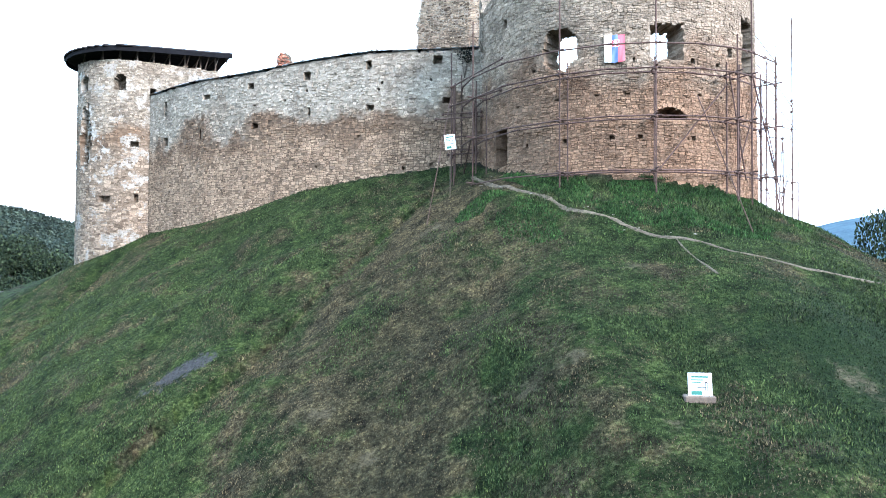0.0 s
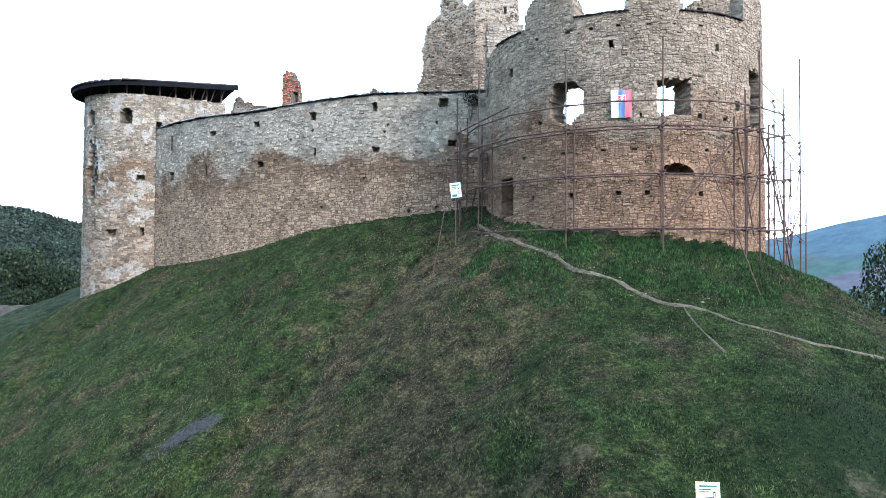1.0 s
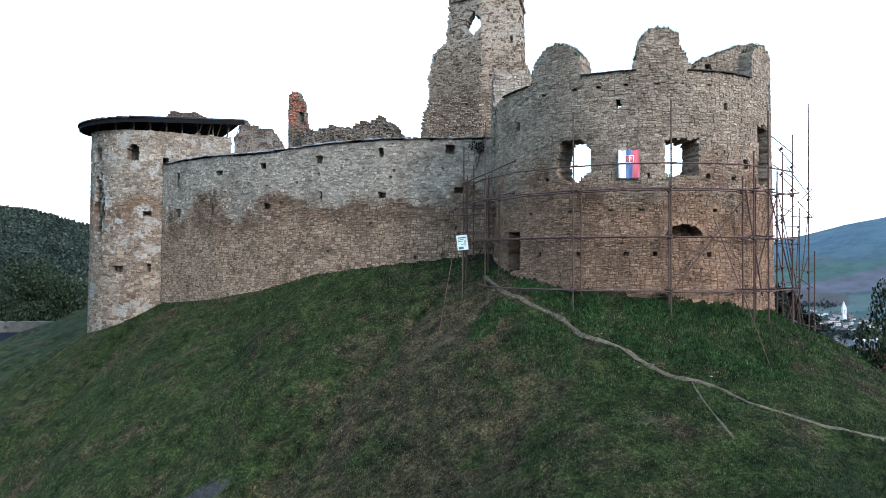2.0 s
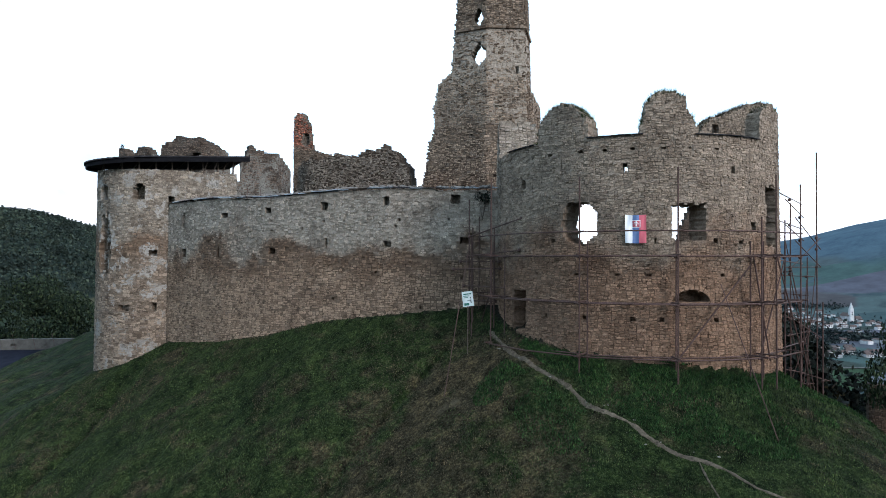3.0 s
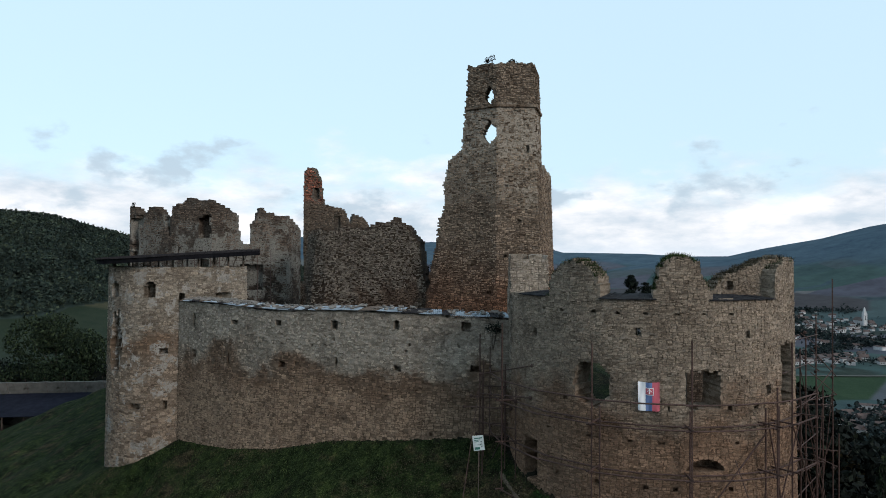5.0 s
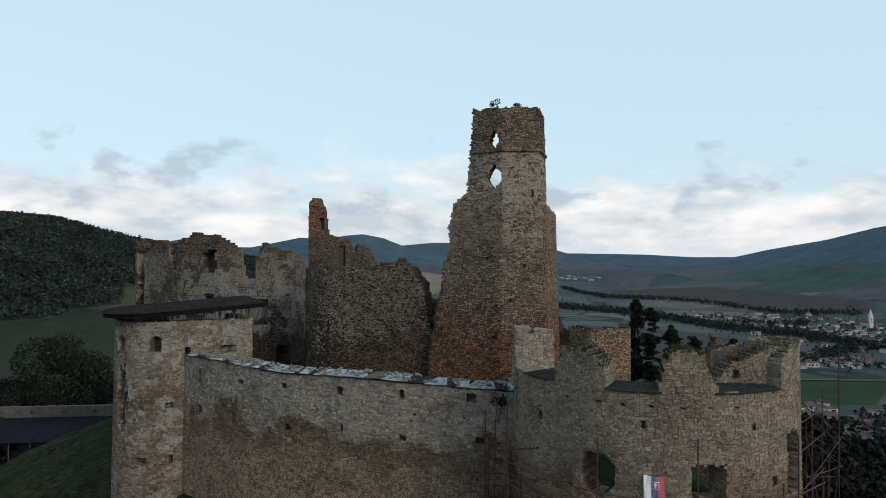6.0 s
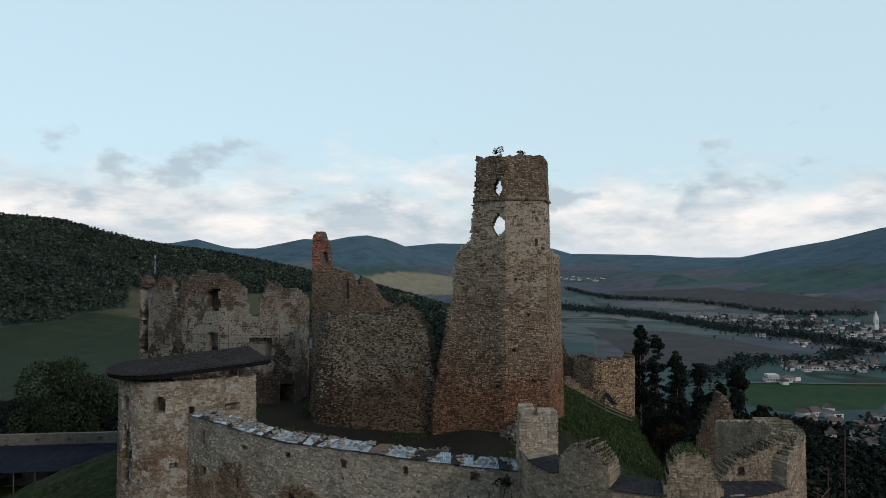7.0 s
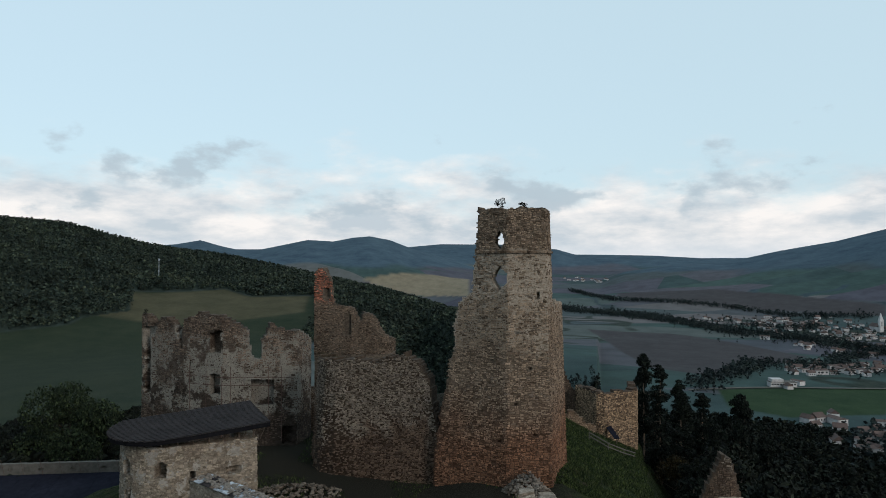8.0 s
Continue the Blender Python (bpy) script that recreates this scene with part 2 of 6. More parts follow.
M_DRY = leafy("dry_grass", (0.011, 0.009, 0.0065), (0.090, 0.075, 0.049), 0.9)
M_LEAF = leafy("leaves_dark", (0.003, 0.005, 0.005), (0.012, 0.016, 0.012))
M_TREE = leafy("leaves_green", (0.006, 0.012, 0.007), (0.030, 0.042, 0.022))
M_AUTUMN = leafy("leaves_autumn", (0.012, 0.010, 0.005), (0.040, 0.030, 0.014))
M_WOODS = leafy("far_woods", (0.014, 0.024, 0.022), (0.038, 0.050, 0.040), 0.012)
# belt leaves carry a blue tint that imitates haze over the valley
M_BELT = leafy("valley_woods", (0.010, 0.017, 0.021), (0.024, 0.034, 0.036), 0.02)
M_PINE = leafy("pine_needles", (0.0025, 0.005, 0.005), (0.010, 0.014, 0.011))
M_PBARK = plain("pine_bark", (0.06, 0.045, 0.035), (0.17, 0.13, 0.10), 4.0)
M_BARK = plain("bark", (0.03, 0.024, 0.02), (0.09, 0.07, 0.055), 5.0)
M_WHITE = plain("board_white", (0.44, 0.50, 0.50), (0.56, 0.62, 0.62), 4.0, 0.5)
M_GREEN = plain("print_green", (0.02, 0.10, 0.08), (0.03, 0.14, 0.11), 4.0, 0.5)
M_FWHITE = plain("flag_white", (0.74, 0.74, 0.76), (0.8, 0.8, 0.82), 4.0, 0.8)
M_FBLUE = plain("flag_blue", (0.11, 0.17, 0.33), (0.14, 0.20, 0.37), 4.0, 0.8)
M_FRED = plain("flag_red", (0.46, 0.10, 0.13), (0.52, 0.12, 0.15), 4.0, 0.8)
M_HOUSE = plain("house_wall", (0.30, 0.30, 0.31), (0.52, 0.51, 0.51), 0.3)
M_TILE = plain("house_roof", (0.055, 0.042, 0.040), (0.11, 0.075, 0.066), 0.3)
M_RUBBLE = masonry("rubble_stone", (0.16, 0.14, 0.12), (0.22, 0.20, 0.18), 19.0)
M_ROCK = plain("loose_stone", (0.09, 0.078, 0.068), (0.22, 0.20, 0.18), 3.0)
M_ASPH = plain("dark_felt", (0.006, 0.007, 0.012), (0.014, 0.015, 0.023), 1.0, 0.95, spec=0.05)
M_CONC = plain("parapet_stone", (0.05, 0.047, 0.042), (0.10, 0.094, 0.084), 1.0)
M_DARK = plain("dark_glass", (0.015, 0.018, 0.02), (0.03, 0.035, 0.04), 0.5, 0.3)


# ---- mesh helpers ----
def mesh_of(name, verts, faces, mats, smooth=False, index=None):
    me = bpy.data.meshes.new(name)
    me.from_pydata([tuple(v) for v in verts], [], faces)
    for m in (mats if isinstance(mats, (list, tuple)) else [mats]):
        me.materials.append(m)
    if index is not None:
        me.polygons.foreach_set("material_index", index)
    if smooth:
        me.polygons.foreach_set("use_smooth", [True] * len(me.polygons))
    me.update()
    return me


def piece(name, verts, faces, mats, parent=None, label="", kind="", smooth=False, index=None):
    ob = new(name, mesh_of(name, verts, faces, mats, smooth, index))
    if parent:
        ob.parent = parent
    return tagged(ob, label=label, kind=kind)


def part(name, bm, mat, parent=None, label="", smooth=False):
    me = bpy.data.meshes.new(name)
    bm.to_mesh(me)
    bm.free()
    me.materials.append(mat)
    if smooth:
        me.polygons.foreach_set("use_smooth", [True] * len(me.polygons))
    ob = new(name, me)
    if parent:
        ob.parent = parent
    return tagged(ob, label=label)


def thing(name, label, category, group="", kind="", at=(0, 0, 0)):
    ob = new(name)
    ob.location = at
    ob.empty_display_size = 0.3
    return tagged(ob, label, category, group, kind)


def box_bm(sx, sy, sz, m=None, bevel=0.0):
    bm = bmesh.new()
    bmesh.ops.create_cube(bm, size=1.0, matrix=Matrix.Diagonal((sx, sy, sz, 1)))
    if bevel:
        bmesh.ops.bevel(bm, geom=bm.edges[:], offset=bevel, segments=1, affect="EDGES")
    if m is not None:
        bm.transform(m)
    return bm


def tube(a, b, r, sides=7):
    """Verts and faces of a round bar from a to b."""
    a, b = Vector(a), Vector(b)
    q = (b - a).to_track_quat("Z", "Y").to_matrix()
    vs = [p + q @ Vector((r * math.cos(k * math.tau / sides), r * math.sin(k * math.tau / sides), 0)) for p in (a, b) for k in range(sides)]
    fs = [(k, (k + 1) % sides, sides + (k + 1) % sides, sides + k) for k in range(sides)]
    return vs, fs + [tuple(range(sides))[::-1], tuple(range(sides, 2 * sides))]


def smooth_step(a, b, v):
    t = np.clip((v - a) / (b - a), 0, 1)
    return t * t * (3 - 2 * t)


LAST_EYE = Vector((-0.1, 0.3, 40.0))


def scale_to_view(ob, r):
    """Scales a finished building by r about the camera's last eye point, to fit its view."""
    ob.matrix_world = Matrix.Translation(LAST_EYE) @ Matrix.Scale(r, 4) @ Matrix.Translation(-LAST_EYE)


class Line:
    """A wall's outer line in plan: place and outward normal along its length."""

    def __init__(self, pts, round_corners=True):
        self.p = np.array(pts, float)
        d = np.diff(self.p, axis=0)
        self.seg = np.hypot(d[:, 0], d[:, 1])
        self.s = np.concatenate(([0], np.cumsum(self.seg)))
        self.length = self.s[-1]
        t = d / self.seg[:, None]
        n = np.stack((t[:, 1], -t[:, 0]), 1)
        vn = np.vstack((n[:1], n[:-1] + n[1:], n[-1:]))
        ln = np.linalg.norm(vn, axis=1)
        ln[1:-1] = ln[1:-1] ** 2 / 2
        self.vn = vn / ln[:, None]
        self.s_list = self.s.tolist()
        self.rows = [(self.s_list[i], float(self.seg[i]), *map(float, self.p[i]), *map(float, self.p[i + 1]), *map(float, self.vn[i]), *map(float, self.vn[i + 1])) for i in range(len(d))]

    def spot(self, s):
        i = min(max(bisect_left(self.s_list, s) - 1, 0), len(self.rows) - 1)
        s0, seg, ax, ay, bx, by, nx, ny, mx, my = self.rows[i]
        f = (s - s0) / seg
        g = 1 - f
        return ax * g + bx * f, ay * g + by * f, nx * g + mx * f, ny * g + my * f

    def at(self, s):
        x, y, nx, ny = self.spot(s)
        return np.array((x, y)), np.array((nx, ny))


def bisect_left(a, v):
    lo, hi = 0, len(a)
    while lo < hi:
        m = (lo + hi) // 2
        if a[m] < v:
            lo = m + 1
        else:
            hi = m
    return lo


def wall_point(line, s, z, depth, batter, z_ref):
    x, y, nx, ny = line.spot(s)
    d = depth + batter * (z - z_ref)
    return (x - nx * d, y - ny * d, z)


def wall_shell(name, line, z0, z1, thick, cell, state, mat, parent, batter=0.0, z_ref=0.0, jit=0.22, rough=0.03, label="", seed=1):
    """A thick wall on a grid. state(s, z): None for a hole, 0 for wall, or the depth of a recess."""
    rng = np.random.RandomState(seed)
    ns, nz = max(1, round(line.length / cell)), max(1, round((z1 - z0) / cell))
    ds, dz = line.length / ns, (z1 - z0) / nz
    grid = [[state((i + 0.5) * ds, z0 + (j + 0.5) * dz) for j in range(nz)] for i in range(ns)]
    js, jz, jn = rng.uniform(-jit, jit, (ns + 1, nz + 1)) * ds, rng.uniform(-jit, jit, (ns + 1, nz + 1)) * dz, rng.uniform(-rough, rough, (ns + 1, nz + 1))
    js[0, :] = js[-1, :] = 0
    jz[:, 0] = 0
    verts, faces, seen = [], [], {}

    def v(i, j, d):
        k = (i, j, d)
        if k not in seen:
            seen[k] = len(verts)
            verts.append(wall_point(line, min(max(i * ds + js[i, j], 0), line.length), z0 + j * dz + jz[i, j], d + jn[i, j], batter, z_ref))
        return seen[k]

    for i in range(ns):
        for j in range(nz):
            c = grid[i][j]
            if c is None:
                continue
            faces.append((v(i, j, c), v(i + 1, j, c), v(i + 1, j + 1, c), v(i, j + 1, c)))
            faces.append((v(i, j, thick), v(i, j + 1, thick), v(i + 1, j + 1, thick), v(i + 1, j, thick)))
            for di, dj, a, b in ((-1, 0, (0, 0), (0, 1)), (1, 0, (1, 1), (1, 0)), (0, -1, (1, 0), (0, 0)), (0, 1, (0, 1), (1, 1))):
                ii, jj = i + di, j + dj
                o = grid[ii][jj] if 0 <= ii < ns and 0 <= jj < nz else None
                end = thick if o is None else o
                if end > c:
                    p, q = (i + a[0], j + a[1]), (i + b[0], j + b[1])
                    faces.append((v(*p, c), v(*q, c), v(*q, end), v(*p, end)))
    return piece(name, verts, faces, mat, parent, label)


def warp(s, z):
    """Gentle waves of the courses along a wall."""
    return 0.07 * np.sin(0.83 * s + 1.4 * np.sin(0.71 * z + 0.3 * s)) + 0.035 * np.sin(2.3 * s + 1.7 * z) + 0.02 * np.sin(4.9 * s - 3.1 * z)


def lay_stones(line, z0, z1, state, hs=(0.13, 0.30), ws=(0.18, 0.62), gap=0.016, seed=2, keep=None, proud=(0.008, 0.05)):
    """Random rubble: blocks split again and again into stones (s, z, width, height, proud)."""
    rng = random.Random(seed)
    out, z = [], z0
    while z < z1:
        row = rng.uniform(0.5, 1.0)
        s = -rng.uniform(0, 1.5)
        while s < line.length:
            block = rng.uniform(1.0, 2.4)
            stack = [(s, z, block, row)]
            while stack:
                a, c, w, h = stack.pop()
                ht, wt = rng.uniform(hs[0] * 1.1, hs[1] * 1.25), rng.uniform(ws[0] * 1.2, ws[1] * 1.15)
                if h > ht and (w < 2.6 * h or w <= wt):
                    f = rng.uniform(0.32, 0.68) * h
                    stack += [(a, c, w, f), (a, c + f, w, h - f)]
                elif w > wt:
                    f = rng.uniform(0.3, 0.7) * w
                    stack += [(a, c, f, h), (a + f, c, w - f, h)]
                elif a >= 0 and a + w <= line.length and w > 0.09 and h > 0.06:
                    ok = all(state(a + fs * w, c + fz * h) == 0 for fs in (0.0, 0.5, 1.0) for fz in (0.05, 0.95))
                    if ok and (keep is None or rng.random() < keep(a, c)):
                        g = gap * rng.uniform(0.6, 1.5)
                        out.append((a + g / 2, c + g / 2, w - g, h - g, rng.uniform(*proud)))
            s += block
        z += row
    return out


def stone_mesh(name, line, stones, mat, parent, batter=0.0, z_ref=0.0, seed=3, label="", back=0.06, corners=8, jumble=0.0):
    """All the stones of one wall face: chipped outlines with 8 corners, or 4 where they stay far off."""
    rng = np.random.RandomState(seed)
    s, z, w, h, p = [v[:, None] for v in np.array(stones).T]
    n, least = len(s), np.minimum(w, h)
    if corners == 8:
        c = rng.uniform(0.08, 0.42, (n, 8)) * least
        S = s + np.array((0, 1, 1, 1, 1, 0, 0, 0)) * w + np.array((1, -1, 0, 0, -1, 1, 0, 0)) * c
        Z = z + np.array((0, 0, 0, 1, 1, 1, 1, 0)) * h + np.array((0, 0, 1, -1, 0, 0, -1, 1)) * c
    else:
        c, e = rng.uniform(0.0, 0.22, (2, n, 4)) * least
        S = s + np.array((0, 1, 1, 0)) * w + np.array((1, -1, -1, 1)) * c
        Z = z + np.array((0, 0, 1, 1)) * h + np.array((1, 1, -1, -1)) * e
    f = rng.uniform(0.08, 0.15, (n, 1))
    S2, Z2 = S + (s + w / 2 - S) * f, Z + (z + h / 2 - Z) * f
    tilt = rng.uniform(-0.02, 0.02, (2, n, 1))
    D = np.concatenate((np.full(S.shape, back), -p + tilt[0] * (S2 - s) / w + tilt[1] * (Z2 - z) / h), 1)
    S, Z = np.concatenate((S, S2), 1), np.concatenate((Z, Z2), 1)
    if jumble:
        turn = rng.normal(scale=jumble, size=(n, 1))
        S, Z = S + turn * (Z - z - h / 2) + rng.normal(scale=0.12 * jumble, size=(n, 1)), Z - turn * (S - s - w / 2) + rng.normal(scale=0.12 * jumble, size=(n, 1))
        S = np.clip(S, 0, line.length)
    Z = Z + warp(S, Z)
    D = D + batter * (Z - z_ref)
    verts = np.stack([np.interp(S, line.s, line.p[:, a]) - np.interp(S, line.s, line.vn[:, a]) * D for a in (0, 1)] + [Z], 2).reshape(-1, 3)
    faces, m = [], corners
    for k in range(0, 2 * m * n, 2 * m):
        faces.append(tuple(range(k + m, k + 2 * m)))
        faces += [(k + i, k + (i + 1) % m, k + m + (i + 1) % m, k + m + i) for i in range(m)]
    return piece(name, verts.tolist(), faces, mat, parent, label, "stuff")


def masonry_wall(name, parent, line, z0, z1, thick, state, bed, stone, cell=0.2, batter=0.0, z_ref=0.0, hs=(0.13, 0.3), ws=(0.18, 0.62), seed=1, keep=None, label="", zs=None, proud=(0.008, 0.05)):
    shell = wall_shell(name, line, z0, z1, thick, cell, state, bed, parent, batter, z_ref, seed=seed, label=label)
    st = lay_stones(line, zs if zs is not None else z0, z1, state, hs, ws, seed=seed + 1, keep=keep, proud=proud)
    return shell, st


# ---- ground ----
FOOT = [(-32, 58, 7.8), (-29.5, 53.5, 9.0), (-26, 52.0, 10.0), (-23, 52.6, 11.5), (-13.4, 45.9, 12.8), (-9.1, 43.8, 14.0), (-4.7, 41.9, 14.6), (1.5, 40.5, 15.3), (2.3, 37.5, 14.6),
        (4.0, 34.3, 14.0), (7.0, 32.0, 13.5), (10, 31.3, 13.2), (13, 32.0, 12.9), (16, 34.3, 12.6), (17.8, 39, 11.8), (17.8, 46, 11.0), (20, 62, 10.5), (23, 95, 9.5), (29, 118, 5), (10, 128, 4), (-18, 112, 8), (-48, 98, 9), (-47, 88, 9)]
TRAIL = [(1.6, 37.6), (2.4, 35.2), (3.5, 32.8), (5.5, 30.0), (7.4, 27.8), (9.3, 26.4), (10.8, 24.9), (13.1, 24.0), (16.1, 24.1), (20.0, 23.4), (24, 22.0)]
TRAIL2 = [(9.2, 26.3), (9.3, 24.7), (9.4, 22.8)]
# patches of straw and of bare earth on the slope: place, size, and how bare
WORN = [(3.6, 18.9, 1.0, 0.5), (2.5, 19.0, 0.7, 0.5), (-4.2, 22.5, 1.4, 0.6), (-2.4, 20.2, 0.9, 0.5), (10.6, 17.2, 0.7, 1.1), (11.0, 16.0, 1.0, 0.8), (5.4, 15.6, 0.6, 0.4), (6.9, 24.4, 0.9, 0.4), (-0.5, 33.0, 1.2, 0.8)]


def seg_dist(x, y, a, b):
    ax, ay, bx, by = a[0], a[1], b[0], b[1]
    dx, dy = bx - ax, by - ay
    t = np.clip(((x - ax) * dx + (y - ay) * dy) / (dx * dx + dy * dy), 0, 1)
    return np.hypot(x - ax - t * dx, y - ay - t * dy), t


def soft_noise(x, y, scale, seed):
    """Smooth value noise in numpy."""
    x, y = x / scale + seed * 17.3, y / scale + seed * 9.1
    xi, yi = np.floor(x), np.floor(y)
    fx, fy = x - xi, y - yi
    fx, fy = fx * fx * (3 - 2 * fx), fy * fy * (3 - 2 * fy)

    def hsh(a, b):
        v = np.sin(a * 127.1 + b * 311.7 + seed * 74.7) * 43758.5453
        return v - np.floor(v)
    return (hsh(xi, yi) * (1 - fx) + hsh(xi + 1, yi) * fx) * (1 - fy) + (hsh(xi, yi + 1) * (1 - fx) + hsh(xi + 1, yi + 1) * fx) * fy - 0.5


def stretch(x, y):
    """How far the saddle and the wooded ridge are stretched from the camera to fit its view."""
    r, az = np.hypot(x, y), np.degrees(np.arctan2(x, y))
    return 1 + 0.72 * smooth_step(280, 1000, r) * smooth_step(2900, 1950, r) * smooth_step(2, -6, az) * smooth_step(-150, -100, az)


def country(x, y):
    """The land round the castle hill: valley, saddle, ridges."""
    s = stretch(x, y)
    x, y = x / s, y / s
    r, az = np.hypot(x, y), np.degrees(np.arctan2(x, y))
    left = smooth_step(-1, -13, az)
    floor = -115 + 85 * smooth_step(1500, 4600, r)
    saddle = -4 - 26 * smooth_step(120, 420, r) + 6 * smooth_step(420, 700, r)
    near = smooth_step(1500, 700, r)
    z = floor + (saddle - floor) * left * near
    # wooded ridge on the saddle's far side, falling towards the valley
    crest = np.interp(az, [-60, -37, -33, -29.5, -27, -25, -21, -14, -10, -5, 0, 3], [3.4, 2.9, 2.6, 1.65, 0.95, 0.6, 0.1, -1.7, -2.9, -4.5, -6.3, -8.8])
    rc = 1000 - 220 * smooth_step(-22, -4, az)
    top = 40 + rc * np.tan(np.radians(crest))
    up = smooth_step(rc * 0.52, rc, r) * (1 - smooth_step(rc, rc * 1.9, r))
    z = z + np.maximum(top - z, 0) * up * (az < 10)
    # ranges of far hills: the crest's angle above level, by bearing
    for bearing, angle, rc, front, rear in (
            ([-60, -30, -24.9, -23.1, -21.1, -19.3, -17.1, -14.6, -12.5, -10.8, -9.4, -7.7, -5.8, -3.8, -2.4, 2], [1.5, 0.9, 1.3, 1.65, 1.07, 0.73, 1.2, 1.75, 1.65, 2.0, 2.13, 1.8, 1.07, 0.5, 0.0, -1.2], 3500, 2300, 4700),
            ([-30, -8, -3.3, 2.4, 6.5, 8, 14.2, 18, 25, 40], [0.9, 1.0, 1.45, 1.4, 1.0, 0.55, 0.48, 0.25, 0.3, 0.4], 4500, 3600, 6000),
            ([10, 12, 15.4, 20.4, 23.6, 27.4, 30.4, 36, 45, 70], [-1.6, -0.9, -0.35, 0.05, 0.8, 1.5, 2.3, 3.4, 3.8, 2], 3100, 1900, 4300)):
        top = 40 + rc * np.tan(np.radians(np.interp(az, bearing, angle)))
        f = np.where(r < rc, smooth_step(front, rc * 1.08, r) / smooth_step(front, rc * 1.08, np.full_like(r, rc)), 1 - smooth_step(rc, rear, r))
        z = z + np.maximum(top - z, 0) * np.clip(f, 0, 1)
    rough = smooth_step(250, 900, r)
    z = z + rough * (soft_noise(x, y, 420, 1) * 14 + soft_noise(x, y, 130, 2) * 6) * (1 - 0.8 * smooth_step(2600, 3300, r))
    return 40 + (z - 40) * s


def height(x, y):
    x, y = np.asarray(x, float), np.asarray(y, float)
    best, zb = np.full(x.shape, 1e9), np.zeros(x.shape)
    inside = np.zeros(x.shape, bool)
    n = len(FOOT)
    for i in range(n):
        a, b = FOOT[i], FOOT[(i + 1) % n]
        d, t = seg_dist(x, y, a, b)
        m = d < best
        best, zb = np.where(m, d, best), np.where(m, a[2] * (1 - t) + b[2] * t, zb)
        cross = ((a[1] > y) != (b[1] > y)) & (x < (b[0] - a[0]) * (y - a[1]) / (b[1] - a[1] + 1e-12) + a[0])
        inside ^= cross
    k = 0.73 - 0.13 * smooth_step(-3, 6, x)
    k = k + (0.42 + 0.5 * smooth_step(10, 25, x) - k) * smooth_step(46, 60, y)
    k = k + 0.5 * smooth_step(17, 26, x) * smooth_step(26, 40, y)
    reach = 60 - 47 * smooth_step(-4, 5, x) + 140 * np.maximum(smooth_step(46, 60, y), smooth_step(17, 26, x) * smooth_step(22, 40, y))
    out = zb - reach * (1 - np.exp(-k * best / reach)) - 0.3 * np.maximum(0, best - 38) + 0.25 * np.minimum(best, 3) * soft_noise(x, y, 3.0, 5) + 0.10 * np.minimum(best, 1) * soft_noise(x, y, 1.1, 8) + 0.5 * np.minimum(best / 6, 1) * soft_noise(x, y, 7.0, 6)
    out = out - 0.019 * np.maximum(0, 45 - np.maximum(y, 0)) * smooth_step(-60, -20, x)
    out = out - 0.55 * np.exp(-((x - 6.4) ** 2 + (y - 16.6) ** 2) / 9.0)
    yard = 17.0 + 1.3 * smooth_step(-6, 0, x) - 0.5 * np.maximum(0, x - 8.0)
    bast = 15.4 + 0.2 * np.maximum(0, y - 40)
    yard = np.where(x > 2, np.minimum(yard, np.where(y < 56, bast, yard)), yard)
    # the fill behind the walls starts just inside them
    inn = zb + (np.maximum(yard, zb) - zb) * smooth_step(0.5, 1.2, best)
    inn = np.where(yard < zb, np.maximum(yard, zb - best * 0.6), inn)
    hill = np.where(inside, inn, out)
    far = country(x, y)
    w = smooth_step(-8, 8, hill - far)
    z = far + (hill - far) * w
    return np.where(inside, hill, z)


FIELDS = {
    "plough": [[(239, 1502), (395, 1441), (484, 1302), (541, 1136), (467, 1052), (366, 985), (301, 857), (243, 972)], [(479, 2387), (797, 2292), (1102, 1880), (1047, 1788), (733, 1970), (475, 2274)]],
    "meadow": [[(274, 789), (480, 821), (520, 840), (402, 688), (298, 662), (256, 706)]],
    "stubble": [[(-463, 2669), (-310, 2835), (-46, 2890), (-37, 2338), (-214, 2324)]],
    "pasture": [[(-335, 528), (-344, 646), (-270, 699), (-234, 674), (-170, 691), (-148, 600), (-120, 300), (-140, 170), (-200, 190), (-330, 300), (-420, 430)]],
    "hay": [[(-330, 560), (-340, 640), (-270, 696), (-234, 671), (-178, 688), (-165, 620), (-250, 560)]],
}
COPSE = [(-366, 550), (-372, 592), (-340, 639), (-314, 586), (-339, 541)]


def inside_castle(x, y):
    inside = np.zeros(x.shape, bool)
    n = len(FOOT)
    for i in range(n):
        a, b = FOOT[i], FOOT[(i + 1) % n]
        inside ^= ((a[1] > y) != (b[1] > y)) & (x < (b[0] - a[0]) * (y - a[1]) / (b[1] - a[1] + 1e-12) + a[0])
    return inside


def in_field(x, y, pts, soft=None):
    """1 inside the outline, 0 outside, fading over soft metres."""
    inside, near = np.zeros(x.shape, bool), np.full(x.shape, 1e9)
    for (ax, ay), (bx, by) in zip(pts, pts[1:] + pts[:1]):
        inside ^= ((ay > y) != (by > y)) & (x < (bx - ax) * (y - ay) / (by - ay + 1e-12) + ax)
        if soft is not None:
            near = np.minimum(near, seg_dist(x, y, (ax, ay), (bx, by))[0])
    if soft is None:
        return inside.astype(float)
    return smooth_step(-soft, soft, np.where(inside, near, -near))


def deep_green(x, y):
    """Where the turf is coloured a darker green, on the low right flank of the hill."""
    return 0.85 * smooth_step(0.15, 1.05, smooth_step(3.0, 11.5, x - 0.15 * (20 - y)) * smooth_step(25, 18, y) + 0.6 * soft_noise(x, y, 2.2, 15))


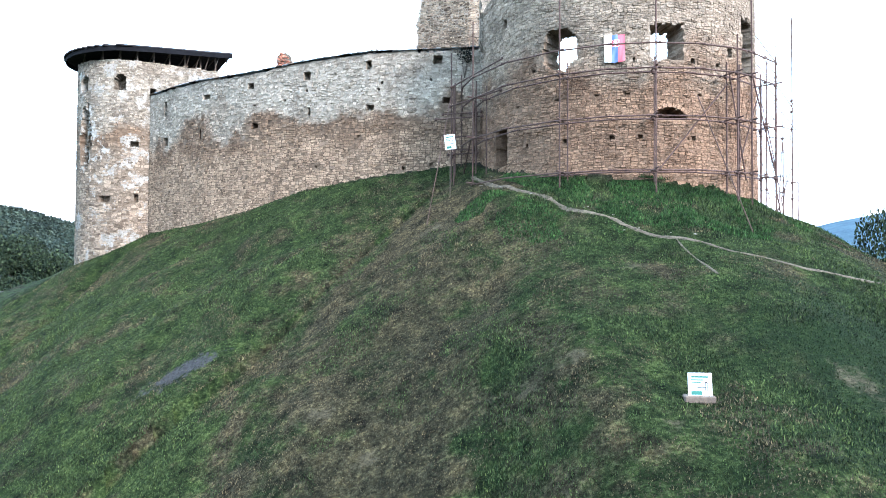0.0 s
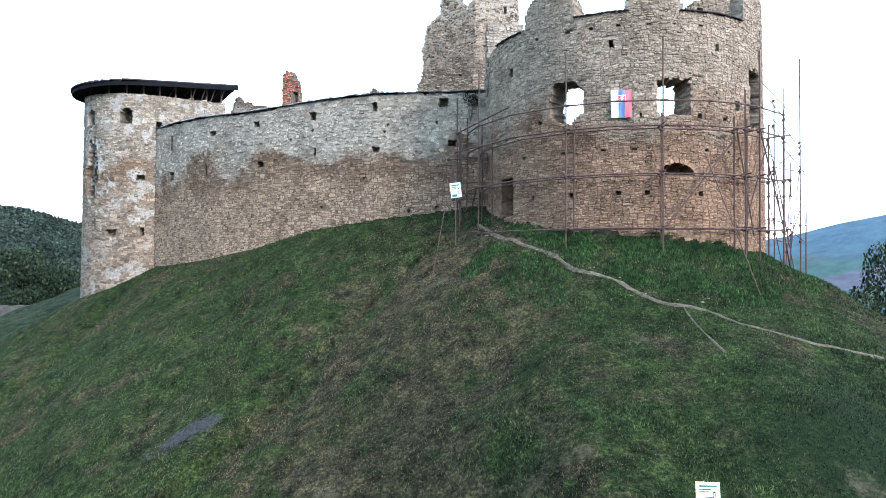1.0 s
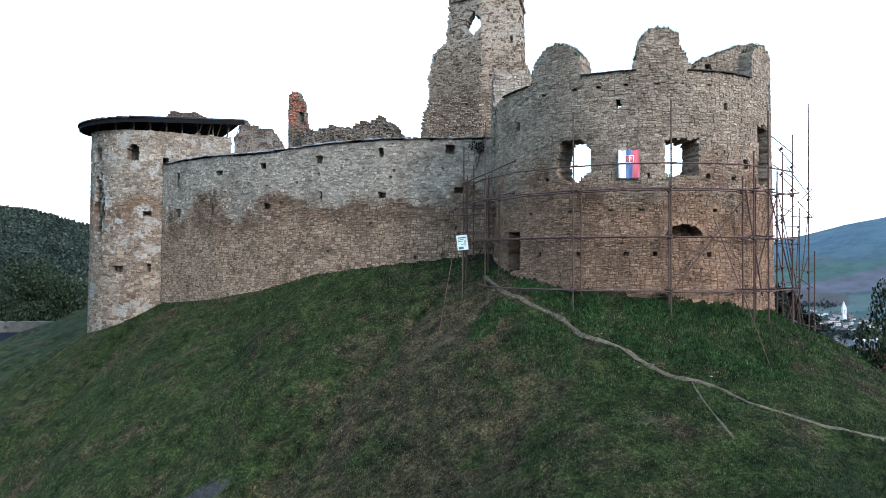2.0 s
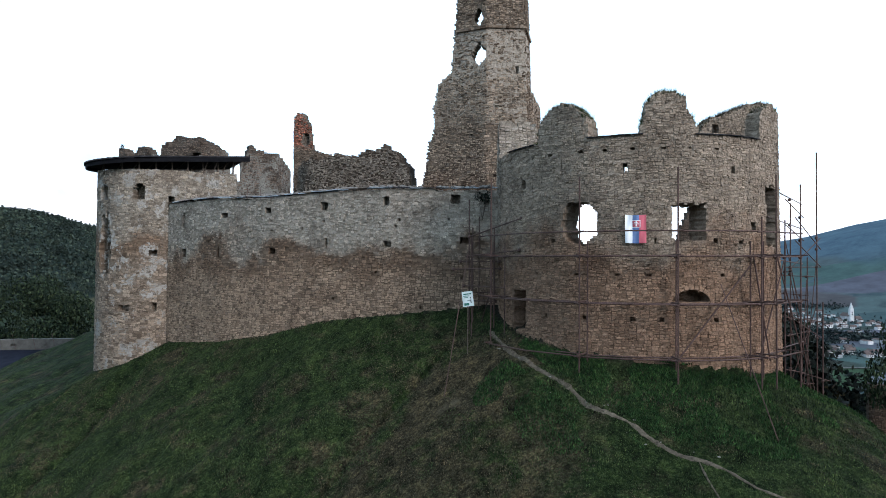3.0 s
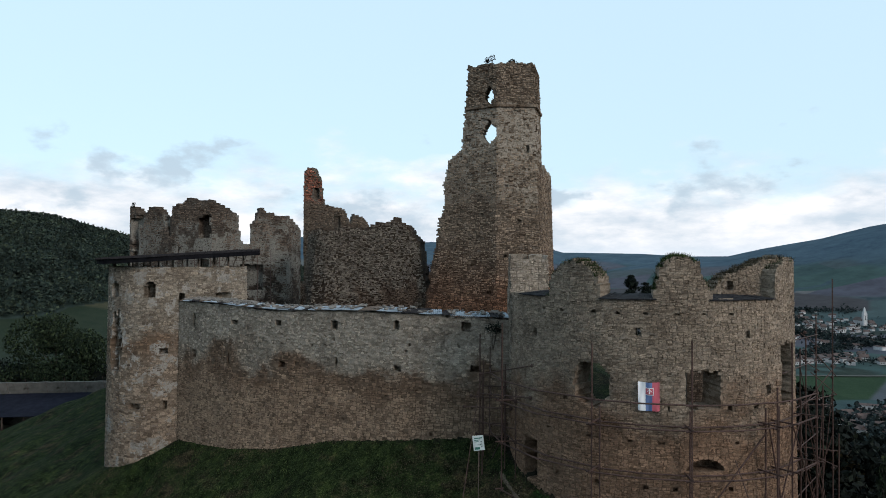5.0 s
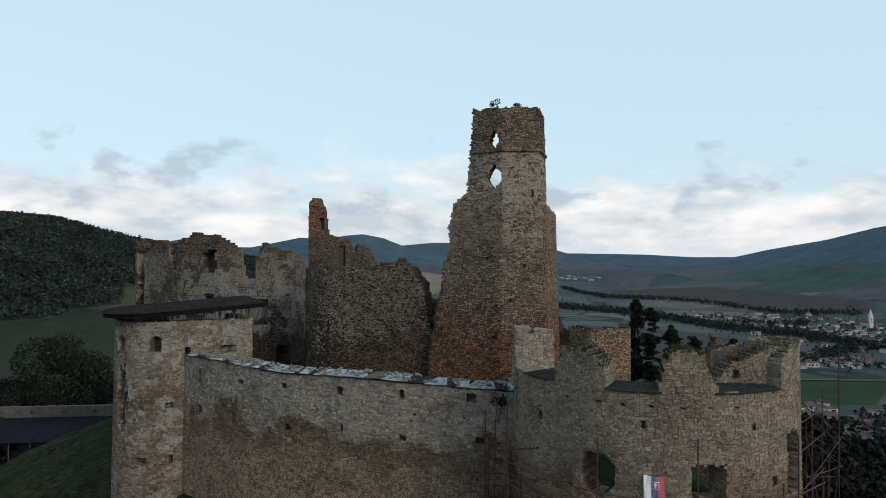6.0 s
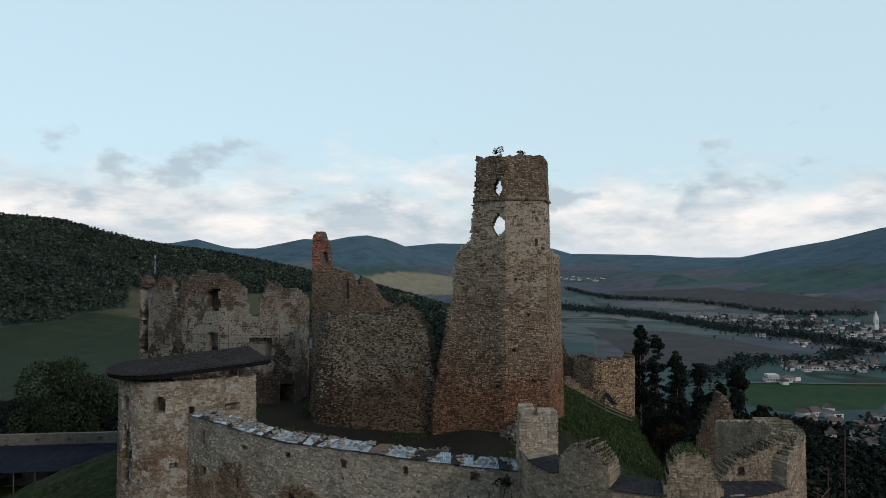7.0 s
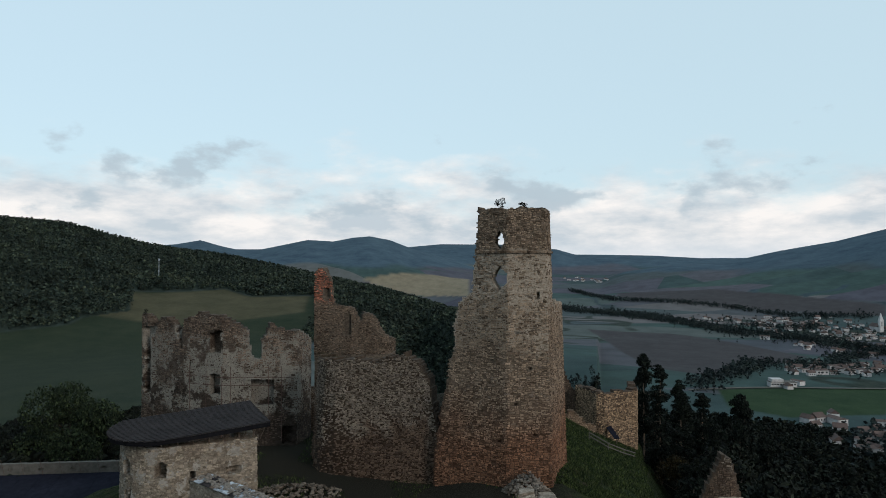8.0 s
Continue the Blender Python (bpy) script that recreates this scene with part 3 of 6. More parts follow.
def make_ground():
    rs = list(np.arange(1.0, 9.0, 1.0)) + list(np.arange(9.0, 58.0, 0.36)) + list(np.arange(58.0, 130, 0.8))
    while rs[-1] < 5600:
        rs.append(rs[-1] * (1.007 if 560 < rs[-1] < 3200 else 1.014))
    rs = np.array(rs)
    az = np.concatenate((np.linspace(-44, 42, 520), np.linspace(42, 316, 110)[1:-1]))
    na, nr = len(az), len(rs)
    A, R = np.meshgrid(np.radians(az), rs)
    X, Y = np.sin(A) * R, np.cos(A) * R
    Z = height(X.ravel(), Y.ravel()).reshape(X.shape)
    verts = np.stack((X.ravel(), Y.ravel(), Z.ravel()), 1).tolist()
    faces = []
    for i in range(nr - 1):
        o = i * na
        for j in range(na):
            k = (j + 1) % na
            faces.append((o + j, o + na + j, o + na + k, o + k))
    c = len(verts)
    verts.append((0, 0, float(height(np.array([0.0]), np.array([0.0]))[0])))
    faces += [(c, j, (j + 1) % na) for j in range(na)]
    ob = piece("ground", verts, faces, M_GROUND, label="castle hill of rough grass, valley fields and wooded hills", kind="structure", smooth=True)
    tagged(ob, category="ground")
    x, y = np.append(X.ravel(), 0.0), np.append(Y.ravel(), 0.0)
    drawn = stretch(x, y)
    for name, polys in FIELDS.items():
        v = np.zeros(x.shape)
        for pts in polys:
            v = np.maximum(v, in_field(x / drawn, y / drawn, pts, 0.003 * np.hypot(x, y).clip(400, 3000)))
        f = ob.data.attributes.new(name, "FLOAT", "POINT")
        f.data.foreach_set("value", v)
    # where the yard's earth is darkened as if shaded by the walls
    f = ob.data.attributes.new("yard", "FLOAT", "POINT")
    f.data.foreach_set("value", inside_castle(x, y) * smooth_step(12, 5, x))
    scar = np.exp(-(((x + 11.2) / 2.2) ** 2 + ((y - 28.8 - 0.25 * (x + 11)) / 0.8) ** 2))
    f = ob.data.attributes.new("scar", "FLOAT", "POINT")
    f.data.foreach_set("value", scar)
    worn = np.zeros(x.shape)
    for wx, wy, rx, ry in WORN:
        worn = np.maximum(worn, np.exp(-((x - wx) / rx) ** 2 - ((y - wy) / ry) ** 2))
    f = ob.data.attributes.new("worn", "FLOAT", "POINT")
    f.data.foreach_set("value", worn)
    f = ob.data.attributes.new("deep", "FLOAT", "POINT")
    f.data.foreach_set("value", deep_green(x, y))
    crest = smooth_step(9, 0, np.abs(x + 1.5 - 0.12 * (y - 25))) * smooth_step(40, 34, y)
    f = ob.data.attributes.new("crest", "FLOAT", "POINT")
    f.data.foreach_set("value", crest)
    wood = ob.data.attributes.new("wood", "FLOAT", "POINT")
    wood.data.foreach_set("value", woodland(x, y))
    return ob


def woodland(x, y):
    s = stretch(x, y)
    x, y = x / s, y / s
    r, az = np.hypot(x, y), np.degrees(np.arctan2(x, y))
    n = soft_noise(x, y, 260, 3) + 0.6 * soft_noise(x, y, 90, 4)
    ridge = smooth_step(520, 600, r + 120 * n) * (1 - smooth_step(1500, 1900, r)) * (az < 2)
    hills = smooth_step(2300, 2700, r + 500 * n) * smooth_step(-14, 14, country(x * s, y * s) - 8 - 45 * n)
    strips = smooth_step(0.07, 0.03, np.abs(n + 0.12)) * (r > 500) * (r < 2400)
    slope = smooth_step(5, 10, az) * (az < 60) * smooth_step(70, 110, r) * smooth_step(690, 640, r + 60 * n)
    w = np.clip(ridge + hills + strips + slope, 0, 1)
    for polys in FIELDS.values():
        for pts in polys:
            w = w * (1 - in_field(x, y, pts))
    return np.maximum(w, in_field(x, y, COPSE))


def ground_material():
    m, nt, b = material("grass_ground", 0.95, 0.0, 0.05)
    geo = nt.nodes.new("ShaderNodeNewGeometry").outputs["Position"]
    fine = add_noise(nt, 7.0, 8.0, 0.78)

    def attr_of(name):
        a = nt.nodes.new("ShaderNodeAttribute")
        a.attribute_name = name
        return a.outputs["Fac"]
    mid = add_noise(nt, 0.45, 6.0, 0.62)
    big = add_noise(nt, 0.11, 4.0, 0.55)
    green = add_ramp(nt, fine, [(0.34, (0.003, 0.007, 0.003)), (0.5, (0.014, 0.022, 0.009)), (0.66, (0.046, 0.062, 0.028))])
    dry = add_ramp(nt, fine, [(0.34, (0.007, 0.006, 0.004)), (0.5, (0.027, 0.023, 0.016)), (0.66, (0.084, 0.074, 0.050))])
    dryness = add_math(nt, "ADD", mid, add_math(nt, "MULTIPLY", attr_of("crest"), 0.2))
    near = add_mix(nt, add_range(nt, dryness, 0.50, 0.66), green, dry)
    near = add_mix(nt, 1.0, near, add_ramp(nt, big, [(0.3, (0.60, 0.66, 0.60)), (0.7, (1.08, 1.03, 0.94))]), "MULTIPLY")
    near = add_mix(nt, 1.0, near, add_ramp(nt, add_noise(nt, 1.3, 8.0, 0.75), [(0.36, (0.2, 0.22, 0.2)), (0.5, (0.95, 0.95, 0.88)), (0.64, (2.1, 1.95, 1.55))]), "MULTIPLY")
    deep = add_ramp(nt, fine, [(0.3, (0.003, 0.006, 0.003)), (0.7, (0.015, 0.026, 0.011))])
    near = add_mix(nt, attr_of("deep"), near, deep)
    straw = add_range(nt, add_math(nt, "ADD", attr_of("worn"), add_math(nt, "MULTIPLY", add_math(nt, "SUBTRACT", add_noise(nt, 2.2, 6.0, 0.75), 0.5), 2.6)), 0.6, 1.3)
    near = add_mix(nt, straw, near, add_ramp(nt, fine, [(0.3, (0.020, 0.017, 0.011)), (0.7, (0.092, 0.078, 0.050))]))
    scarred = add_range(nt, add_math(nt, "ADD", attr_of("scar"), add_math(nt, "MULTIPLY", add_math(nt, "SUBTRACT", add_noise(nt, 1.6, 6.0, 0.75), 0.5), 2.2)), 0.55, 0.8)
    near = add_mix(nt, scarred, near, add_ramp(nt, fine, [(0.3, (0.010, 0.010, 0.011)), (0.7, (0.055, 0.053, 0.055))]))
    # dark yard earth, blackened further to stand in for the walls' shade
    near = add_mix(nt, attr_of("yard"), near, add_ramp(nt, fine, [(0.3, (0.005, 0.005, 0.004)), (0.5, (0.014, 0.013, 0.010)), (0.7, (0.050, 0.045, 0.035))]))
    # fields of the valley, their colours tinted blue to stand in for distance haze
    v = nt.nodes.new("ShaderNodeTexVoronoi")
    v.inputs["Scale"].default_value = 0.0030
    mp = nt.nodes.new("ShaderNodeMapping")
    mp.inputs["Scale"].default_value, mp.inputs["Rotation"].default_value = (0.6, 1.6, 0.0), (0, 0, 0.35)
    nt.links.new(geo, mp.inputs["Vector"]), nt.links.new(mp.outputs[0], v.inputs["Vector"])
    sc = nt.nodes.new("ShaderNodeSeparateColor")
    nt.links.new(v.outputs["Color"], sc.inputs[0])
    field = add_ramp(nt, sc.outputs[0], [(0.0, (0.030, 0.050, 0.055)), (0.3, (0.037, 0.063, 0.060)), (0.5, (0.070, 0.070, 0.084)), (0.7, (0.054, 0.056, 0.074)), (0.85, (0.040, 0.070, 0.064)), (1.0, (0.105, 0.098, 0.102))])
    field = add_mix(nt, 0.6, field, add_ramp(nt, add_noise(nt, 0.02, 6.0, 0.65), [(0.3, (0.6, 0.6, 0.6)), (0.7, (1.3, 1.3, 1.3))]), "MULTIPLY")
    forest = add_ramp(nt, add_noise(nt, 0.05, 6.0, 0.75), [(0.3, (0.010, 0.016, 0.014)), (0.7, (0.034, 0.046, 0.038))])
    # far forest lightened towards blue, distance haze put into its base colour
    hazy_forest = add_ramp(nt, add_noise(nt, 0.012, 8.0, 0.75), [(0.35, (0.030, 0.052, 0.076)), (0.65, (0.058, 0.092, 0.118))])
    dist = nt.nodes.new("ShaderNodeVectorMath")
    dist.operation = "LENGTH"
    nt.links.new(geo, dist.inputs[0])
    forest = add_mix(nt, add_range(nt, dist.outputs["Value"], 1700.0, 2900.0), forest, hazy_forest)
    tilled = add_noise(nt, 0.03, 6.0, 0.7)
    for name, lo, hi in (("plough", (0.034, 0.033, 0.036), (0.052, 0.050, 0.054)), ("meadow", (0.014, 0.030, 0.015), (0.026, 0.046, 0.023)), ("stubble", (0.125, 0.108, 0.078), (0.185, 0.160, 0.118)), ("pasture", (0.013, 0.021, 0.013), (0.026, 0.033, 0.020)), ("hay", (0.038, 0.038, 0.023), (0.066, 0.060, 0.037))):
        field = add_mix(nt, attr_of(name), field, add_ramp(nt, tilled, [(0.3, lo), (0.7, hi)]))
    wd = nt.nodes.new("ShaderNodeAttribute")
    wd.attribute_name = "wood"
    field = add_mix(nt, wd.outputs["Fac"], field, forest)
    ln = nt.nodes.new("ShaderNodeVectorMath")
    ln.operation = "LENGTH"
    nt.links.new(geo, ln.inputs[0])
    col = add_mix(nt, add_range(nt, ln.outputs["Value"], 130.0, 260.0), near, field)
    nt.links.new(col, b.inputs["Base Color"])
    add_bump(nt, b, fine, 0.9, 0.12)
    return m


M_EARTH = plain("bare_earth", (0.024, 0.018, 0.012), (0.105, 0.085, 0.060), 6.0, 0.95, 0.0, 0.8)
M_GROUND = ground_material()
make_ground()

# ---- round bastion ----
bastion = thing("round_bastion", "round bastion of brown rubble stone with ruined top and gun openings", "tower")
BX, BY, BR = 10.0, 39.35, 7.75
B_LINE = Line([(BX - BR, 44.0)] + [(BX + BR * math.cos(radians(a)), BY + BR * math.sin(radians(a))) for a in range(180, 361, 3)] + [(BX + BR, 47.0)])
B_HOLES = [(16.7, 18.85, 18.35, 20.65), (22.5, 18.7, 24.1, 21.7), (14.42, 22.15, 14.68, 22.6), (32.8, 20.8, 33.7, 22.1), (19.85, 22.1, 20.1, 22.5, 0.5), (21.1, 19.35, 21.5, 19.8, 0.6), (8.4, 21.75, 8.72, 22.2, 0.5),
           (7.7, 14.3, 8.9, 16.4, 0.9)]


MERLONS = [([9.72, 9.85, 10.4, 11.2, 12.0, 12.5, 12.75], [24.3, 25.0, 25.5, 25.8, 25.55, 25.1, 24.4]),
           ([15.2, 15.5, 15.55, 15.9, 16.4, 17.05, 17.4, 17.5, 17.75, 18.0], [24.2, 24.9, 25.45, 25.8, 26.05, 25.9, 25.5, 25.0, 24.8, 24.2])]


def bastion_top(s):
    n = 0.25 * noise.noise((s * 1.3, 3.1, 0)) + 0.2 * noise.noise((s * 4.3, 8.1, 0))
    top = 23.95
    for at, tops in MERLONS:
        if at[0] < s < at[-1]:
            top = float(np.interp(s, at, tops)) + 0.7 * n
    if s > 22.0:
        top = float(np.interp(s, [22.0, 22.3, 23.2, 25.0, 29.5, 34.0, 36.0], [25.0, 25.5, 25.8, 25.85, 25.6, 24.5, 24.0])) + 0.9 * n
    if 2.3 > s:
        top = 24.2 + n
    return top


B_PUTLOG = [(s, z) for z, ss in ((23.25, (9.3, 10.6, 12.4, 13.6, 14.9, 16.3, 17.6, 19.0)), (17.3, (9.7, 12.1, 14.2, 15.6, 17.0, 19.2, 20.6)), (15.2, (10.4, 12.6, 14.9, 16.2, 18.9)), (18.9, (10.8, 15.9, 18.9, 20.4))) for s in ss]


def bastion_state(s, z):
    if z > bastion_top(s):
        return None
    # ragged breach of the arched window
    u, v = (s - 12.3) / 0.95, (z - 19.8) / 1.0
    if (abs(u) ** 2.6 + abs(v) ** 2.6) < 1 + 0.45 * noise.noise((s * 2.2, z * 2.2, 5.0)):
        return None
    u, v = (s - 17.6) / 0.95, (z - 15.95) / 0.66
    if z > 16.0 and u * u + v * v < 1:
        return 0.9
    for a, b, c, d, *rest in B_HOLES:
        wob = 0.1 * noise.noise((s * 3, z * 3, a)) if c - a > 0.6 else 0
        if a + wob <= s <= c + wob and b <= z + wob <= d:
            return rest[0] if rest else None
    for a, b in B_PUTLOG:
        if abs(s - a) < 0.1 and abs(z - b) < 0.1:
            return 0.35
    return 0


b_shell, B_STONES = masonry_wall("wall", bastion, B_LINE, 11.0, 26.8, 1.5, bastion_state, M_BAST_BED, M_BAST, 0.12, 0.012, 13.0, (0.075, 0.18), (0.18, 0.52), seed=11, zs=12.0)


F_LINE = Line([(BX + BR - 1.67, 47.0), (BX + BR - 1.67, BY)] + [(BX + (BR - 1.67) * math.cos(radians(a)), BY + (BR - 1.67) * math.sin(radians(a))) for a in range(-4, -60, -4)])


def flank_state(u, z):
    s = B_LINE.length - u if u < 7.8 else B_LINE.length - 7.8 - (u - 7.8) * BR / (BR - 1.67)
    return None if z > bastion_top(s) - 0.12 else (0 if bastion_state(s, z) == 0 else None)


stone_mesh("stonework", F_LINE, lay_stones(F_LINE, 18.5, 26.2, flank_state, (0.10, 0.22), (0.2, 0.5), seed=14), M_BAST, bastion)


S_LINE = Line([(BX + q * math.cos(radians(w)), BY + q * math.sin(radians(w))) for w, q in ((285.5, 6.05), (291, 6.15), (297, 6.35), (303, 6.6), (309, 6.95), (315, 7.35), (320, 7.72))])


def spur_top(s):
    return np.interp(s / S_LINE.length, [0, 0.08, 0.2, 0.4, 0.6, 0.8, 1.0], [24.1, 24.55, 25.0, 25.4, 25.7, 25.9, 25.9]) + 0.22 * noise.noise((s * 1.7, 2.2, 0)) + 0.15 * noise.noise((s * 5.1, 1.2, 0))


def spur_state(s, z):
    if 0.9 < s < 1.25 and 24.35 < z < 24.8:
        return 0.4
    return None if z > spur_top(s) else 0


spur_shell, S_STONES = masonry_wall("broken_parapet", bastion, S_LINE, 22.8, 26.4, 1.0, spur_state, M_BAST_BED, M_BAST, 0.09, 0.03, 24.0, (0.07, 0.16), (0.12, 0.34), seed=17)
stone_mesh("stonework", S_LINE, S_STONES, M_BAST, bastion, 0.03, 24.0, jumble=0.2)


def arch_stones():
    for k in range(13):
        a = radians(8 + k * 164 / 12)
        da = radians(5.6)
        vs = []
        for d in (0.03, -0.05):
            for ang, ra in ((a - da, 0.0), (a + da, 0.0), (a + da, 0.2), (a - da, 0.2)):
                vs.append(wall_point(B_LINE, 17.6 + (0.95 + ra) * math.cos(ang), 15.95 + (0.66 + ra) * math.sin(ang), d, 0.012, 13.0))
        piece("arch_stone", vs, [(4, 5, 6, 7), (0, 1, 5, 4), (1, 2, 6, 5), (2, 3, 7, 6), (3, 0, 4, 7)], M_BAST_ONE, b_shell)


arch_stones()


def near_patch(q):
    return 12.6 < q[0] < 19.5 and 13.3 < q[1] < 15.9


B_NEAR = [q for q in B_STONES if near_patch(q)][:300]
B_NEAR_SET = set(B_NEAR)
stone_mesh("stonework", B_LINE, [q for q in B_STONES if q not in B_NEAR_SET], M_BAST, bastion, 0.012, 13.0)

# ---- curtain wall ----
curtain = thing("curtain_wall", "long curtain wall of rubble stone with loopholes", "wall", kind="structure")
C_LINE = Line([(-23.4, 52.9), (-20.5, 50.6), (-17.4, 48.3), (-13.4, 45.9), (-9.1, 43.8), (-4.7, 41.9), (-0.4, 40.9), (2.3, 40.4)])
C_HOLES = [(2.15, 20.45, 2.6, 21.5), (2.2, 18.15, 2.8, 18.75, .5), (7.45, 20.95, 8.1, 21.45, .5), (11.9, 21.1, 12.6, 21.65, .6), (16.85, 21.25, 17.45, 21.8, .6), (17.1, 18.75, 17.4, 19.35, .6), (21.63, 21.35, 21.9, 21.95, .6),
           (21.65, 18.75, 22.2, 19.2, .6), (25.9, 21.45, 26.65, 21.9, .7), (26.65, 19.0, 27.1, 19.4, .6), (12.35, 18.35, 12.9, 18.75, .6), (6.97, 18.2, 7.15, 18.9, .5)]
rng = random.Random(5)
C_PUT = [(s + rng.uniform(-.7, .7), z + rng.uniform(-.3, .3)) for z, s0 in ((20.2, 9.0), (20.3, 10.5), (16.9, 21.5), (15.3, 15.0)) for s in np.arange(s0, 27, 2.3) if rng.random() < 0.55]


def curtain_state(s, z):
    if z > 22.35 + 0.1 * math.sin(s * 0.4):
        return None
    for a, b, c, d, *rest in C_HOLES:
        if a <= s <= c and b <= z <= d:
            return rest[0] if rest else 0.8
    for a, b in C_PUT:
        if abs(s - a) < 0.1 and abs(z - b) < 0.1:
            return 0.3
    return 0


def curtain_keep(s, z):
    return 0.97 if z < 18.0 + 1.5 * noise.noise((s * 0.3, z * 0.3, 1)) else 0.5


c_shell, C_STONES = masonry_wall("wall", curtain, C_LINE, 8.5, 22.6, 1.5, curtain_state, M_CURT_BED, M_CURT, 0.2, 0.012, 12.0, (0.12, 0.28), (0.18, 0.5), seed=21, keep=curtain_keep, zs=11.0)
stone_mesh("stonework", C_LINE, C_STONES, M_CURT, curtain, 0.012, 12.0)

# ---- corner tower ----
tower = thing("corner_tower", "round corner tower of pale rendered rubble stone", "tower")
TX, TY, TR = -26.1, 56.7, 4.5
UX, UY = 0.864, 0.504
T_LINE = Line([(TX + TR * math.cos(radians(a)), TY + TR * math.sin(radians(a))) for a in range(120, 301, 5)] + [(-18.67, 55.8), (-22.0, 61.8)])
T_HOLES = [(12.0, 22.6, 12.95, 23.95, 1.6), (14.7, 22.05, 15.1, 23.05, 1.8), (13.2, 18.25, 13.9, 18.7, .7), (10.9, 13.8, 11.8, 14.35, .6), (13.5, 13.9, 13.95, 14.4, .5), (8.5, 22.6, 9.65, 23.95, 1.6), (17.6, 22.4, 18.9, 23.0, 0.8)]


def tower_state(s, z):
    if z > 25.15:
        return None
    for a, b, c, d, dep in T_HOLES:
        half = (c - a) / 2
        if dep == 1.6 and z > d - half:
            half = math.sqrt(max(0.0, half ** 2 - (z - d + half) ** 2))
        if abs(s - (a + c) / 2) <= half and b <= z <= d:
            return dep
    u, v = (s - 9.2) / 0.85, (z - 19.0) / 2.5
    if u * u + v * v < 1 + 0.7 * noise.noise((s * 1.8, z * 1.4, 2.0)):
        return 0.45 + 0.3 * (noise.noise((s * 2, z * 3, 4)) > 0)
    return 0


def tower_keep(s, z):
    return 0.95 if z < 14.5 + 2.5 * noise.noise((s * 0.4, z * 0.3, 7)) else 0.6


t_shell, T_STONES = masonry_wall("wall", tower, T_LINE, 5.0, 25.4, 1.2, tower_state, M_TOW_BED, M_TOW, 0.16, 0.008, 12.0, (0.14, 0.3), (0.2, 0.6), seed=31, keep=tower_keep, zs=7.5)
stone_mesh("stonework", T_LINE, T_STONES, M_TOW, tower, 0.008, 12.0)


def roof_xy(a, b):
    return -23.8 + a * UX - b * UY, 52.8 + a * UY + b * UX


def tower_roof():
    roof = thing("tower_roof", "flat dark boarded shed roof on short posts over the corner tower", "roof")
    step = 0.42

    def plane(a, b):
        return 25.95 + 0.07 * a + 0.012 * b
    b = -0.7
    while b < 8.0:
        lo = -math.sqrt(max(0.0, 5.35 ** 2 - (b + step / 2 - 4.5) ** 2)) - 0.1
        hi = 6.75
        vs = []
        for aa in (lo, hi):
            for bb, up in ((b, 0.06), (b + step + 0.05, 0.0)):
                for dz in (0, 0.11):
                    x, y = roof_xy(aa, bb)
                    vs.append((x, y, plane(aa, bb) + dz + up))
        fs = [(0, 1, 3, 2), (4, 6, 7, 5), (0, 4, 5, 1), (2, 3, 7, 6), (1, 5, 7, 3), (0, 2, 6, 4)]
        piece("roof_board", vs, fs, M_ROOF, roof)
        b += step
    # fascia boards, painted black to imitate the roof's shaded underside
    rim = [(5.35 * math.cos(radians(q)), 4.5 + 5.35 * math.sin(radians(q))) for q in range(140, 257, 9)] + [(a, -0.72) for a in (0.4, 2.5, 4.6, 6.75)]
    for (a, b), (c, d) in zip(rim[:-1], rim[1:]):
        vs = []
        for aa, bb, k in ((a, b, 1.0), (c, d, 1.0), (c, d, 0.985), (a, b, 0.985)):
            for low in (-0.3, 0.03):
                vs.append((*roof_xy(aa * k, 4.5 + (bb - 4.5) * k), plane(aa, bb) + low))
        piece("fascia", vs, [(0, 2, 3, 1), (2, 4, 5, 3), (4, 6, 7, 5), (6, 0, 1, 7), (1, 3, 5, 7), (0, 6, 4, 2)], M_EAVES_SHADE, roof)
    for k in range(9):
        a = -4.0 + k * 1.2
        b0 = 4.5 - math.sqrt(max(0, 4.2 ** 2 - min(a, 0) ** 2)) if a < 0 else 0.4
        for bb in (b0, 7.2):
            x, y = roof_xy(a, bb)
            piece("post", *tube((x, y, 24.9), (x, y, plane(a, bb) + 0.02), 0.07, 6), M_WOOD, roof)
        f0 = max(b0 - 0.8, -0.65)
        piece("rafter", *tube((*roof_xy(a, f0), plane(a, f0) - 0.05), (*roof_xy(a, 7.9), plane(a, 7.9) - 0.05), 0.06, 4), M_WOOD, roof)
    for k in range(5):
        a = 3.2 + 0.75 * k
        piece("strut", *tube((*roof_xy(a, 0.4), 25.0), (*roof_xy(a + 0.3, -0.5), plane(a, -0.5)), 0.04, 4), M_WOOD, roof)
    return roof


tower_cover = tower_roof()

# ---- keep ----
keep = thing("keep_tower", "tall ruined stone keep with broken window holes and string course", "tower")
K_LINE = Line([(-4.6, 69.6), (-0.5, 67.6), (2.6, 66.0), (6.5, 66.3), (7.4, 70.5), (9.2, 77.0)])
K0 = K_LINE.s


def keep_left(z):
    """How far along the line the broken edge stands at each height."""
    e = np.interp(z, [17, 20.8, 22.7, 24, 26.5, 30, 31.3, 33.3, 35.7, 36.3, 36.9, 41, 45], [-0.5, 0.2, 0.5, 0.6, 1.2, 1.75, 2.3, 2.1, 2.6, 3.3, 4.2, 4.4, 4.75])
    return e + 0.25 * noise.noise((0, z * 1.1, 3)) + 0.3 * noise.noise((0, z * 4.3, 8))


